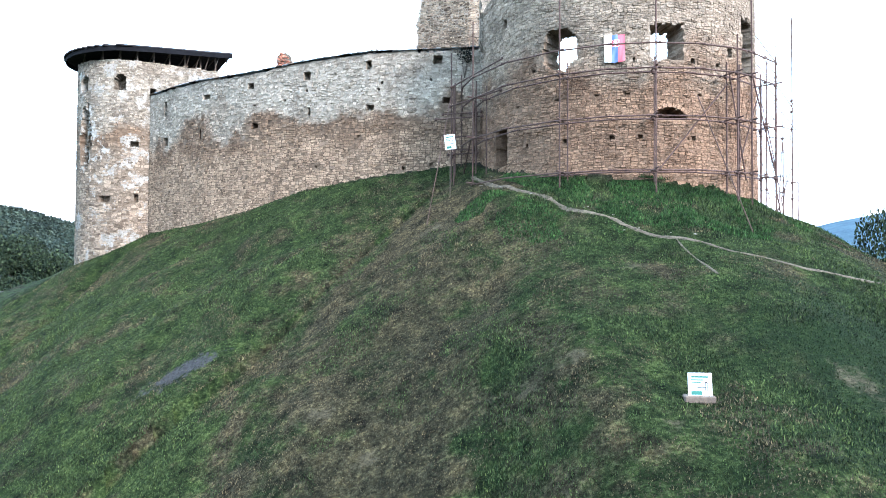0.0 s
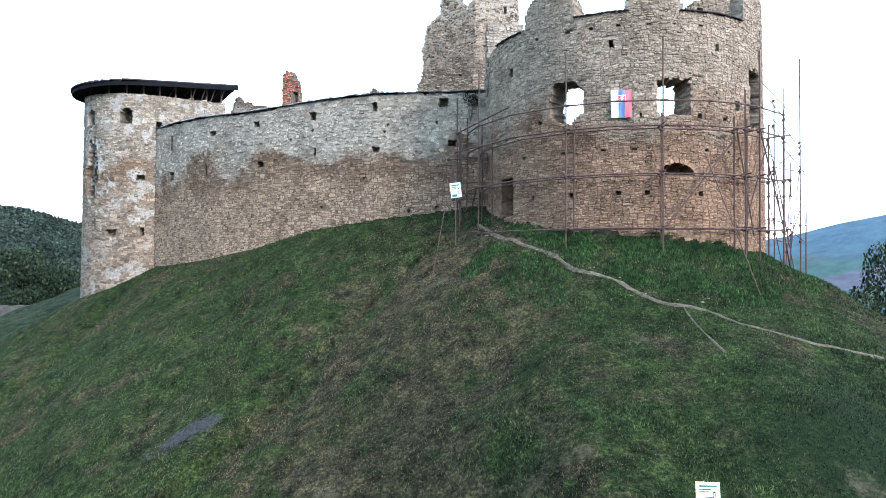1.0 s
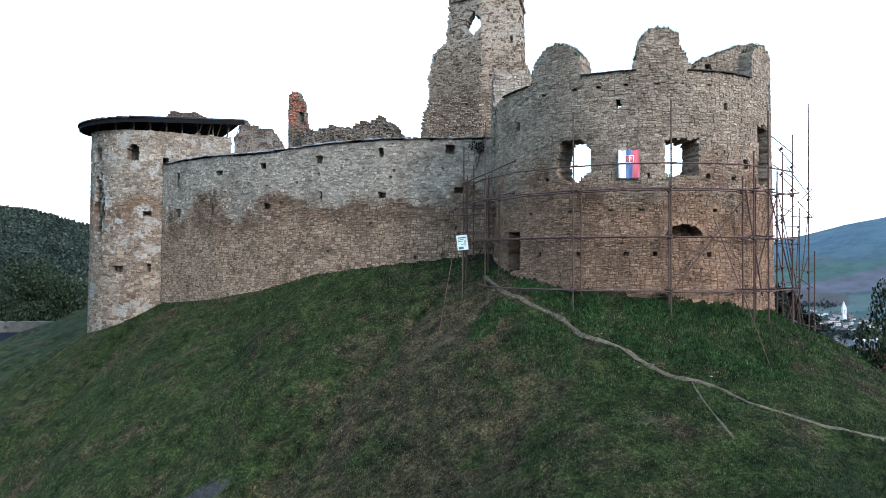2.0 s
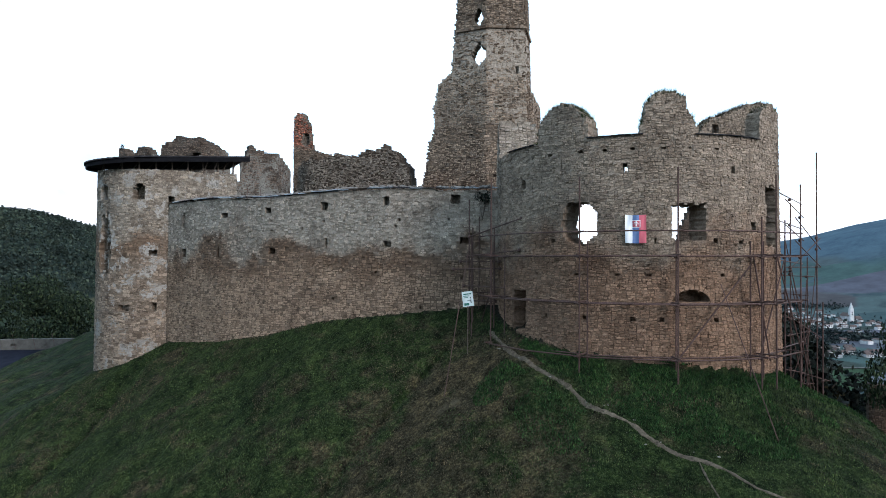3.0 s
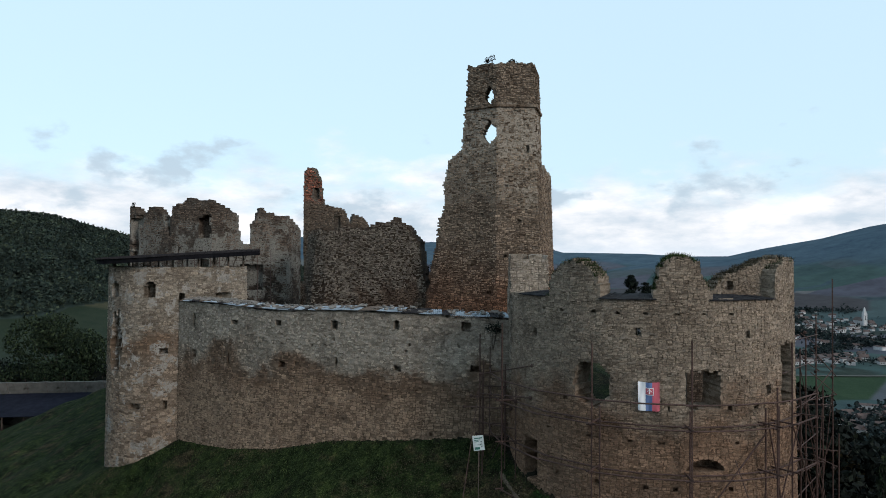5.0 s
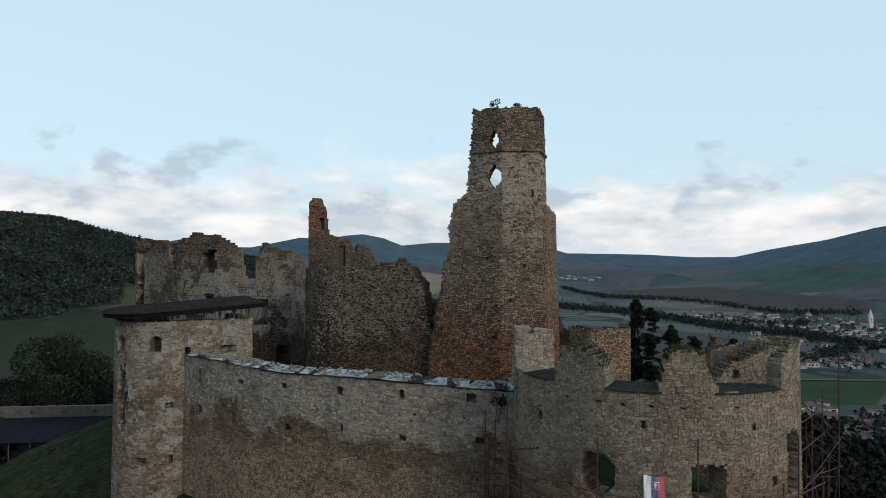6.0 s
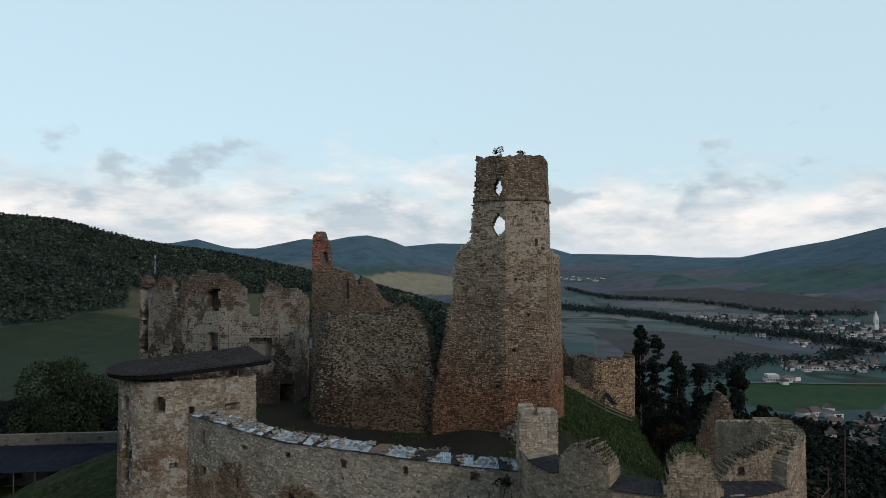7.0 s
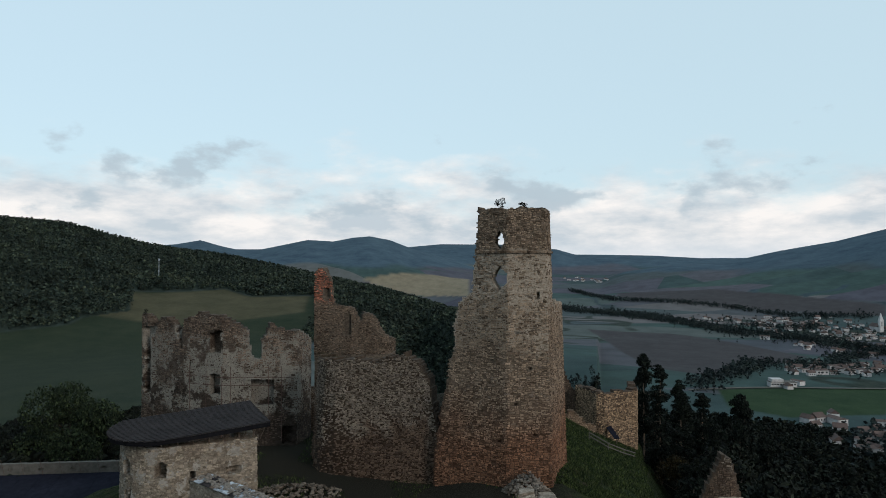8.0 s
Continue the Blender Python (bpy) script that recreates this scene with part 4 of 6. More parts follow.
def keep_state(s, z):
    if z > 45.2 + 0.35 * noise.noise((s * 1.2, 0, 1)) - (9.8 + 1.2 * noise.noise((s, 2, 2)) if s > K0[4] + 0.4 else 0):
        return None
    if s < keep_left(z):
        return None
    u, v = (s - 7.15) / 0.52, (z - 42.1) / 0.95
    if abs(u) ** 1.5 + abs(v) ** 1.3 < 1 + 0.4 * noise.noise((s * 3, z * 3, 1)):
        return None
    u, v = (s - 7.2) / 0.82, (z - 38.25) / 0.92
    if u * u + v * v < 1 + 0.2 * noise.noise((s * 2.5, z * 2.5, 7)) or abs(u) < 0.2 and 37.2 < z < 39.5:
        return None
    if 11.0 < s < 11.35 and 36.2 < z < 37.0:
        return 0.5
    for a, b in ((9.0, 33.0), (10.2, 29.5), (8.9, 26.0), (10.6, 23.0), (6.5, 30.2), (5.4, 25.1), (7.3, 22.5)):
        if abs(s - a) < 0.16 and abs(z - b) < 0.16:
            return 0.4
    return 0


def keep_rows(s, z):
    """How many stones show: few where old render still clings."""
    n = noise.noise((s * 0.45, z * 0.45, 0)) + 0.5 * noise.noise((s * 1.3, z * 1.3, 4))
    if z > 41 or z < 24:
        return 0.95
    if s < K0[2]:
        return 0.95 if z < 36.2 + 1.2 * n else 0.45
    if z > 35.5 + 1.8 * n:
        return 0.3
    return 0.5 if n > 0.2 else 0.94


k_shell, K_STONES = masonry_wall("wall", keep, K_LINE, 14.5, 46.0, 1.3, keep_state, M_KEEP_BED, M_KEEP, 0.15, 0.03, 36.0, (0.12, 0.28), (0.2, 0.6), seed=41, keep=keep_rows, zs=16.5, proud=(0.01, 0.10))
stone_mesh("stonework", K_LINE, K_STONES, M_KEEP, keep, 0.03, 36.0, corners=4, jumble=0.07)


def string_course():
    vs, fs = [], []
    s = 4.7
    while s < K0[4]:
        w = 0.33
        k = len(vs)
        for ss in (s, s + w - 0.03):
            for z, d in ((40.72, 0.1), (40.78, -0.2), (40.98, -0.26), (41.06, 0.1)):
                vs.append(wall_point(K_LINE, ss, z, d, 0.03, 36.0))
        fs += [(k, k + 1, k + 5, k + 4), (k + 1, k + 2, k + 6, k + 5), (k + 2, k + 3, k + 7, k + 6), (k, k + 3, k + 2, k + 1), (k + 4, k + 5, k + 6, k + 7)]
        s += w
    piece("string_course", vs, fs, M_KEEP, keep, "projecting brick string course", "stuff")


string_course()

# ---- wall beside the keep ----
mid = thing("inner_wall", "broken inner ward wall of bare rubble core", "wall", kind="structure")
I_LINE = Line([(-20.0, 80.0), (-18.6, 75.6), (-17.6, 74.0), (-16.0, 73.1), (-5.2, 70.3), (-0.5, 69.0)])


def mid_state(s, z):
    x = I_LINE.at(s)[0][0]
    top = np.interp(x, [-20, -17, -13.5, -11.5, -10.5, -8.3, -6.9, -5.6, -4.9, -4.2, -2.2, -0.5], [28.6, 28.9, 29.2, 28.9, 29.5, 29.8, 29.3, 27.5, 24.0, 20.5, 22.5, 26.5]) + 0.5 * noise.noise((s * 0.9, 0, 4)) + 0.25 * noise.noise((s * 3, 0, 9))
    return None if z > top else 0


m_shell, I_STONES = masonry_wall("wall", mid, I_LINE, 14.0, 31.5, 1.8, mid_state, M_INNER_BED, M_RUIN, 0.26, 0.07, 20.0, (0.09, 0.28), (0.14, 0.46), seed=51, keep=lambda s, z: 0.25 + 0.55 * smooth_step(6.5, 10.5, s + 0.5 * (z - 22) + 2 * noise.noise((s * 0.5, z * 0.5, 6))) + 0.25 * noise.noise((s * 0.7, z * 0.7, 3)), zs=16.0, proud=(0.0, 0.22))
stone_mesh("stonework", I_LINE, I_STONES, M_RUIN, mid, 0.07, 20.0, jumble=0.12)

# ---- palace ----
palace = thing("palace_ruin", "roofless palace facade with flaking pale render and empty windows", "ruin")
P_LINE = Line([(-49.0, 99.0), (-46.5, 90.0), (-38.7, 86.0), (-33.0, 84.2), (-23.5, 84.9), (-22.9, 90.0)])
P0 = P_LINE.s[1]


def palace_state(s, z):
    q = s - P0
    top = np.interp(q, [-9, 0, 1.4, 2.0, 2.6, 3.2, 4.3, 5.6, 7.0, 7.9, 8.1, 8.5, 11, 15, 18.2, 18.4, 19.7, 19.9, 21.2, 22.2, 25.6, 33],
                    [30, 32.6, 31.9, 30.0, 29.6, 31.6, 32.5, 32.1, 30.6, 28.4, 28.4, 32.2, 33.2, 32.8, 31.0, 27.6, 27.4, 30.0, 32.2, 31.2, 31.0, 28]) + 0.3 * noise.noise((s * 1.3, 0, 6))
    if z > top:
        return None
    for a, b, c, d, dep in ((12.9, 28.0, 14.6, 30.9, 2.6), (12.8, 22.9, 14.5, 25.5, 2.6), (18.4, 21.4, 21.5, 24.8, 3.0), (0.4, 22, 1.9, 31.2, 0.8), (22.5, 16.5, 24, 19, 2.0), (9.5, 26.2, 10.0, 26.8, .6), (5.2, 25.5, 5.6, 26.2, .6)):
        wob = 0.25 * noise.noise((s * 1.6, z * 1.6, a))
        if a + wob <= q <= c + wob and b + wob <= z <= d + wob:
            return dep
    return 0


def palace_keep(s, z):
    n = noise.noise((s * .3, z * .3, 2)) + 0.5 * noise.noise((s * .9, z * .9, 5))
    if z > 29.6 + 1.5 * n:
        return 0.95
    q = s - P0
    return 0.1 if 8.3 < q < 16.5 and n < 0.35 and z > 21 else (0.85 if n > -0.1 else 0.2)


p_shell, P_STONES = masonry_wall("wall", palace, P_LINE, 10.0, 34.0, 1.2, palace_state, M_PAL_BED, M_PAL, 0.33, 0.0, 20.0, (0.18, 0.36), (0.25, 0.7), seed=61, keep=palace_keep, zs=16)
stone_mesh("stonework", P_LINE, P_STONES, M_PAL, palace, 0.0, 20.0, corners=4)

# ---- red pier and the broken wall beside it ----
pier = thing("brick_pier_ruin", "leaning red brick pier on a broken stone wall", "ruin")
R_LINE = Line([(-24.6, 100.0), (-24.1, 96.6), (-21.2, 97.6), (-17.7, 99.5), (-13.9, 101.0), (-13.2, 104)])
R0 = R_LINE.s[1]


def pier_state(s, z):
    q = s - R0
    top = np.interp(q, [-3.5, -0.2, 0.0, 0.5, 1.2, 2.0, 2.6, 2.75, 3.0, 5.0, 6.0, 7.0, 7.4, 9, 11, 14], [35, 36.6, 38.4, 39.0, 38.8, 37.9, 37.0, 35.0, 33.6, 33.2, 33.0, 30.8, 32.4, 31.8, 28.6, 28]) + 0.35 * noise.noise((s * 1.8, 0, 2)) + 0.4 * noise.noise((s * 4.1, 0, 5))
    if z > top:
        return None
    if 1.3 < q < 2.2 and 34.4 < z < 36.0:
        return 0.6
    if 4.4 < q < 5.3 and 29 < z < 32:
        return 0.5
    return 0


r_shell, R_STONES = masonry_wall("wall", pier, R_LINE, 14.0, 39.4, 1.1, pier_state, M_RUIN_BED, M_RED, 0.2, 0.0, 20, (0.12, 0.26), (0.2, 0.5), seed=71, keep=lambda s, z: 0.86, zs=26, proud=(0.01, 0.14))
stone_mesh("stonework", R_LINE, R_STONES, M_RED, pier, corners=4, jumble=0.12)

# ---- gate tower and fragments towards the valley ----
gate = thing("gate_tower_ruin", "square gate tower ruin of ochre stone", "tower")
G_LINE = Line([(16.5, 118), (18.9, 110.5), (20.2, 110.3), (26.3, 114.0), (27.0, 120)])


def gate_state(s, z):
    return None if z > 18.6 + 0.5 * noise.noise((s, 0, 1)) else 0


g_shell, G_STONES = masonry_wall("wall", gate, G_LINE, 2.0, 19.5, 1.2, gate_state, M_RUIN_BED, M_GATE, 0.36, 0.0, 10, (0.2, 0.36), (0.25, 0.7), seed=81, zs=6)
stone_mesh("stonework", G_LINE, G_STONES, M_GATE, gate, corners=4)


def fragment(name, label, pts, z0, tops, bed, stone, seed, thick=1.0, cell=0.26):
    line = Line(pts)
    th = thing(name, label, "ruin")

    def st(s, z):
        return None if z > np.interp(s / line.length, *tops) + 0.4 * noise.noise((s * 1.1, seed, 0)) else 0
    zt = max(tops[1]) + 0.6
    sh, ss = masonry_wall("wall", th, line, z0, zt, thick, st, bed, stone, cell, seed=seed, zs=z0)
    stone_mesh("stonework", line, ss, stone, th, corners=4)
    return th


fragment("wall_stub", "square stub of pale stone wall end", [(2.3, 41.6), (2.25, 39.05), (4.5, 39.55), (4.4, 41.8)], 14.0, ([0, 1], [26.0, 25.9]), M_CURT_BED, M_CURT, 91, 0.9)
fragment("ruined_wall", "pointed fragment of ruined stone wall", [(18.6, 58.6), (21.0, 58.0), (23.4, 59.0)], 8.0, ([0, 0.35, 0.5, 0.75, 1], [19.5, 23.6, 23.2, 19.5, 16.0]), M_RUIN_BED, M_RUIN, 92)
fragment("ruined_wall", "jagged dark wall behind the gate tower", [(9.5, 112), (13.5, 113.5), (18.5, 113)], 6.0, ([0, 0.3, 0.5, 0.62, 0.8, 1], [17.5, 17.0, 21.5, 19.5, 17.0, 18.0]), M_RUIN_BED, M_RUIN, 93, 1.0, 0.33)
fragment("ruined_wall", "low broken parapet with a small arch", [(9.0, 104), (13.0, 105), (17.8, 104.5)], 6.0, ([0, 0.4, 0.55, 0.62, 0.8, 1], [15.6, 15.4, 16.8, 17.0, 15.2, 14.8]), M_CURT_BED, M_CURT, 94, 0.8, 0.33)

fragment("ruined_wall", "dark broken wall standing in the gap beside the palace", [(-26.5, 91.0), (-23.0, 90.0), (-19.0, 90.6)], 12.0, ([0, 0.4, 0.7, 1], [22.6, 22.9, 22.2, 22.8]), M_RUIN_BED, M_RUIN, 96, 1.0, 0.33)

# ---- dark boards on the bastion's rim ----
def rim_boards():
    cover = thing("rim_boards", "dark weathered boards capping the bastion rim between the merlons", "coping")
    rb = random.Random(3)
    for a, b in ((6.9, 9.5), (12.7, 15.25), (17.85, 21.7)):
        s = a
        while s < b:
            w = rb.uniform(0.24, 0.34)
            lift = rb.uniform(0, 0.03)
            vs = []
            for ss in (s, s + w - 0.015):
                for d, z in ((-0.14, 23.9), (1.55, 24.08)):
                    for t in (0.0, 0.045):
                        vs.append(wall_point(B_LINE, ss, z + t + lift, d, 0.012, 13.0))
            piece("board", vs, [(0, 1, 3, 2), (4, 6, 7, 5), (0, 4, 5, 1), (2, 3, 7, 6), (1, 5, 7, 3), (0, 2, 6, 4)], M_ROOF, cover)
            s += w


rim_boards()


# ---- tin sheets and stones on the curtain wall ----
def tin_coping():
    cover = thing("tin_sheets", "loose corrugated tin sheets weighed down along the wall top", "coping")
    rb = random.Random(8)
    s = 0.3
    while s < C_LINE.length - 0.4:
        w = min(rb.uniform(0.5, 0.95), C_LINE.length - 0.05 - s)
        z0 = 22.42 + 0.1 * math.sin(s * 0.4) + rb.uniform(0, 0.05)
        turn, n = rb.uniform(-0.45, 0.25), 12
        vs, fs = [], []
        for i in range(n + 1):
            f = i / n
            up = 0.025 * math.cos(i * math.pi)
            for d, z in ((-0.16, z0), (0.75, z0 + 0.10), (1.5, z0 + 0.16)):
                ss = min(max(s + f * w + turn * d, 0.0), C_LINE.length)
                vs.append(wall_point(C_LINE, ss, z + up, d, 0.012, 12.0))
        m = len(vs)
        vs += [(x, y, z - 0.012) for x, y, z in vs]
        for i in range(n):
            for j in range(2):
                q = (i * 3 + j, i * 3 + 3 + j, i * 3 + 4 + j, i * 3 + 1 + j)
                fs += [q, tuple(m + k for k in q[::-1])]
        mat = M_TIN if rb.random() < 0.66 else rb.choice((M_WOOD, M_ROOF))
        piece("tin_sheet", vs, fs, mat, cover)
        s += w * 0.9
    for k in range(300):
        s = rb.uniform(0.4, C_LINE.length - 0.4) if k < 190 else rb.uniform(0.4, 9)
        d = rb.uniform(0.1, 1.35)
        p = wall_point(C_LINE, s, 22.42 + 0.1 * math.sin(s * 0.4) + 0.12 * d, d, 0.012, 12.0)
        bm = bmesh.new()
        bmesh.ops.create_icosphere(bm, subdivisions=1, radius=1.0)
        for v in bm.verts:
            v.co *= rb.uniform(0.7, 1.15)
        bm.transform(pose(p[0], p[1], p[2] + 0.1, rb.uniform(-25, 25), rb.uniform(-25, 25), rb.uniform(0, 360)) @ Matrix.Diagonal((rb.uniform(0.12, 0.26), rb.uniform(0.1, 0.18), rb.uniform(0.06, 0.1), 1)))
        ob = part("weight_stone", bm, M_ROCK)
        tagged(ob, "flat grey stone lying on the tin sheets", "stone", "stones on the wall top")


tin_coping()


# ---- scaffolding ----
def bar(name, a, b, parent, r=0.038, mat=None, sides=6):
    return piece(name, *tube(a, b, r, sides), mat or M_PIPE, parent)


def coupler(p, parent):
    bm = box_bm(0.16, 0.16, 0.18, pose(*p, 10, 20, 30), 0.04)
    part("coupler", bm, M_PIPE, parent)


def ring(s, off):
    p, n = B_LINE.at(s)
    return p + n * off


def ground_z(x, y):
    return float(height(np.array([x]), np.array([y]))[0])


def bastion_scaffold():
    sc = thing("scaffolding", "rusty tube scaffolding standing round the bastion", "scaffolding")
    stations = [(3.6, 20.6), (7.3, 22.4), (12.75, 21.9), (16.6, 22.2), (20.3, 20.0), (21.2, 22.0), (23.5, 19.6)]
    lev = (13.45, 15.95, 18.15)
    for s, top in stations:
        for off, t in ((1.15, top), (0.4, 18.9)):
            p = ring(s + (0.12 if off < 1 else 0), off)
            st = bar("standard", (p[0], p[1], ground_z(*p) - 0.2), (p[0] + 0.03, p[1], t), sc)
            for z in lev:
                coupler((p[0], p[1], z), st)
        for z in lev:
            a, c = ring(s, 0.1), ring(s, 1.5)
            bar("transom", (*a, z + 0.06), (*c, z + 0.1), sc)
    for (s0, _), (s1, _) in zip(stations[:-1], stations[1:]):
        n = 2 if s1 - s0 > 3 else 1
        for off, zs in ((1.15, lev + (19.3,)), (0.4, lev)):
            for z in zs:
                for k in range(n):
                    a, c = ring(s0 + (s1 - s0) * k / n, off), ring(s0 + (s1 - s0) * (k + 1) / n, off)
                    d = (c - a) / np.linalg.norm(c - a) * 0.25
                    bar("ledger", (*(a - d), z + 0.02 * k), (*(c + d), z + 0.03), sc)
    for s0, z0, s1, z1, off in ((21.2, 18.2, 23.6, 13.3, 1.2), (16.7, 13.3, 20.4, 17.8, 0.5), (20.3, 18.3, 21.4, 13.2, 0.7), (3.7, 13.6, 7.2, 16.0, 1.2), (23.5, 18.1, 21.0, 13.4, 0.45)):
        a, c = ring(s0, off), ring(s1, off)
        bar("brace", (*a, z0), (*c, z1), sc)
    a, c = ring(18.3, 1.2), ring(19.0, 3.8)
    bar("prop", (*a, 16.9), (*c, ground_z(*c) - 0.1), sc, 0.022)


def side_scaffold():
    sc = thing("scaffolding", "slender braced scaffold tower on the steep slope beside the bastion", "scaffolding")
    poles = [(20.5, 41.0, 22.6), (22.0, 42.0, 24.7), (19.5, 40.2, 21.4), (19.9, 41.7, 20.5), (21.4, 42.0, 18.2), (21.9, 41.2, 15.5)]
    for x, y, t in poles:
        bar("standard", (x, y, ground_z(x, y) - 0.3), (x + 0.05, y, t), sc)
    A, B, C, D, E, F = [Vector((x, y, 0)) for x, y, _ in poles]
    for a, b, za, zb in ((C, A, 21.6, 20.6), (A, B, 20.6, 18.7), (C, A, 20.1, 19.2), (A, B, 19.2, 17.6), (C, B, 17.2, 19.4), (C, B, 17.6, 17.6), (D, B, 14.6, 14.2), (A, B, 14.4, 13.2), (C, E, 13.6, 13.6), (C, A, 11.6, 11.2), (A, F, 11.4, 10.7),
                         (D, E, 10.4, 10.4), (C, D, 14.5, 14.3), (C, D, 17.4, 17.3), (D, E, 17.1, 17.0), (D, A, 16.0, 15.9)):
        d = (b - a).normalized() * 0.5
        bar("ledger", a - d + Vector((0, 0, za)), b + d + Vector((0, 0, zb)), sc, 0.028)
        coupler(a + Vector((0, 0, za)), sc), coupler(b + Vector((0, 0, zb)), sc)
    for a, b, za, zb in ((C, F, 18.0, 7.5), (C, B, 17.2, 8.0), (B, A, 17.8, 9.0), (E, A, 16.8, 10.2), (D, E, 15.8, 9.0), (B, D, 15.2, 9.5), (A, B, 13.6, 7.6), (D, A, 19.5, 15.0)):
        bar("brace", a + Vector((0, 0, za)), b + Vector((0, 0, zb)), sc, 0.028)
    p = ring(24.3, 0.5)
    for z in (21.7, 20.2, 18.1, 15.9, 13.4):
        bar("ledger", (p[0] - 1.4, p[1] - 0.6, z), C + Vector((1.2, 0.9, z - 0.3)), sc, 0.028)


def corner_scaffold():
    sc = thing("scaffolding", "rusty tube scaffold bay in the corner of wall and bastion", "scaffolding")
    for x, y, t in ((0.50, 39.0, 21.5), (0.72, 39.6, 19.9), (0.62, 38.3, 19.4), (1.72, 38.3, 21.4), (1.95, 38.8, 19.8), (1.85, 37.6, 19.0)):
        bar("standard", (x, y, ground_z(x, y) - 0.3), (x, y + 0.03, t), sc)
    for a, b in (((0.0, 39.1, 17.9), (2.2, 38.4, 17.9)), ((-0.4, 38.4, 17.45), (2.2, 37.7, 17.5)), ((0.2, 39.0, 16.5), (3.0, 37.2, 16.4)), ((0.5, 38.3, 19.3), (3.2, 35.8, 20.2)), ((0.4, 38.4, 18.2), (3.1, 35.8, 18.5)), ((0.3, 39.6, 15.6), (2.0, 38.8, 15.6)), ((0.6, 38.2, 15.4), (0.55, 39.8, 15.5))):
        bar("ledger", a, b, sc)
        coupler(a, sc), coupler(b, sc)
    bar("prop", (0.55, 38.4, 19.2), (-0.85, 33.8, ground_z(-0.85, 33.8) - 0.1), sc, 0.022)


bastion_scaffold()
side_scaffold()
corner_scaffold()


# ---- flag on the bastion ----
def flag():
    fl = thing("flag", "white, blue and red flag hung lengthwise on the stone wall", "flag")
    s0, s1, z0, z1 = 14.55, 15.5, 18.8, 20.12

    def cloth(name, a, b, c, d, mat, lift, nx=5, nz=12, label="", under=None):
        vs, fs = [], []
        for i in range(nx + 1):
            for j in range(nz + 1):
                u, v = a + (b - a) * i / nx, c + (d - c) * j / nz
                wave = 0.035 * math.sin(u * 9 + v * 3.5) + 0.02 * math.sin(u * 23 - v * 5)
                vs.append(wall_point(B_LINE, s0 + (s1 - s0) * u, z0 + (z1 - z0) * v - 0.03 * math.sin(u * 3.1), -0.16 - wave - lift, 0.012, 13.0))
        for i in range(nx):
            for j in range(nz):
                k = i * (nz + 1) + j
                fs.append((k, k + nz + 1, k + nz + 2, k + 1))
        m = len(vs)
        back = [(x, y + 0.008, z) for x, y, z in vs]
        return piece(name, vs + back, fs + [tuple(m + q for q in f[::-1]) for f in fs], mat, under or fl, label, smooth=True)

    cloth("stripe", 0.0, 0.35, 0, 1, M_FWHITE, 0, label="white stripe")
    cloth("stripe", 0.35, 0.66, 0, 1, M_FBLUE, 0, label="blue stripe")
    cloth("stripe", 0.66, 1.0, 0, 1, M_FRED, 0, label="red stripe")
    cloth("shield", 0.32, 0.72, 0.56, 0.82, M_FWHITE, 0.012)
    arms = cloth("shield", 0.35, 0.69, 0.58, 0.80, M_FRED, 0.02)
    for a, b, c, d in ((0.50, 0.545, 0.60, 0.79), (0.44, 0.605, 0.735, 0.755), (0.41, 0.635, 0.68, 0.70)):
        cloth("emblem_bar", a, b, c, d, M_FWHITE, 0.028, 2, 2, under=arms)


flag()


# ---- notice boards ----
def notice(name, label, x, y, z, w, h, tilt, yaw, base, roll=0):
    nb = thing(name, label, "sign")
    m = pose(x, y, z, tilt, roll, yaw)
    panel = part("panel", box_bm(w, 0.03, h, m, 0.006), M_WHITE, nb)
    for fx, fz, fw, fh, mat in ((0.0, 0.33, 0.72, 0.07, M_GREEN), (-0.12, 0.2, 0.5, 0.05, M_GREEN), (-0.16, 0.1, 0.4, 0.045, M_GREEN), (0.26, -0.08, 0.10, 0.4, M_DARK), (0.26, -0.1, 0.05, 0.32, M_WHITE), (0.05, -0.12, 0.36, 0.03, M_DARK), (-0.15, -0.35, 0.45, 0.16, M_GREEN)):
        part("print_bar", box_bm(w * fw, 0.006, h * fh, m @ pose(w * fx, -0.02 if mat is not M_WHITE else -0.022, h * fz)), mat, panel)
    if base:
        g = ground_z(x, y)
        part("plinth", box_bm(w * 1.3, 0.3, 0.2, pose(x, y + 0.05, g + 0.05, 0, 0, yaw), 0.03), M_WOOD, nb)
        for dx in (-0.25, 0.25):
            bar("leg", (x + dx * w, y + 0.03, g), (x + dx * w, y + 0.04, z), nb, 0.02, M_WOOD)
    else:
        for dz in (-0.3, 0.3):
            bar("bracket", (x, y + 0.03, z + dz * h), (x + 0.16, y + 1.7, z + dz * h + 0.1), nb, 0.015)
        bar("post", (x, y + 0.05, ground_z(x, y) - 0.2), (x, y + 0.05, z + 0.3), nb, 0.02, M_WOOD)


gz = ground_z(6.4, 16.7)
notice("notice_board", "small white notice board with green print on a low plinth", 6.4, 16.7, gz + 0.42, 0.58, 0.58, -8, -6, True)
notice("notice_board", "white notice board tied crooked beside the scaffold corner", 0.39, 36.7, 15.85, 0.6, 0.82, 4, 0, False, -7)


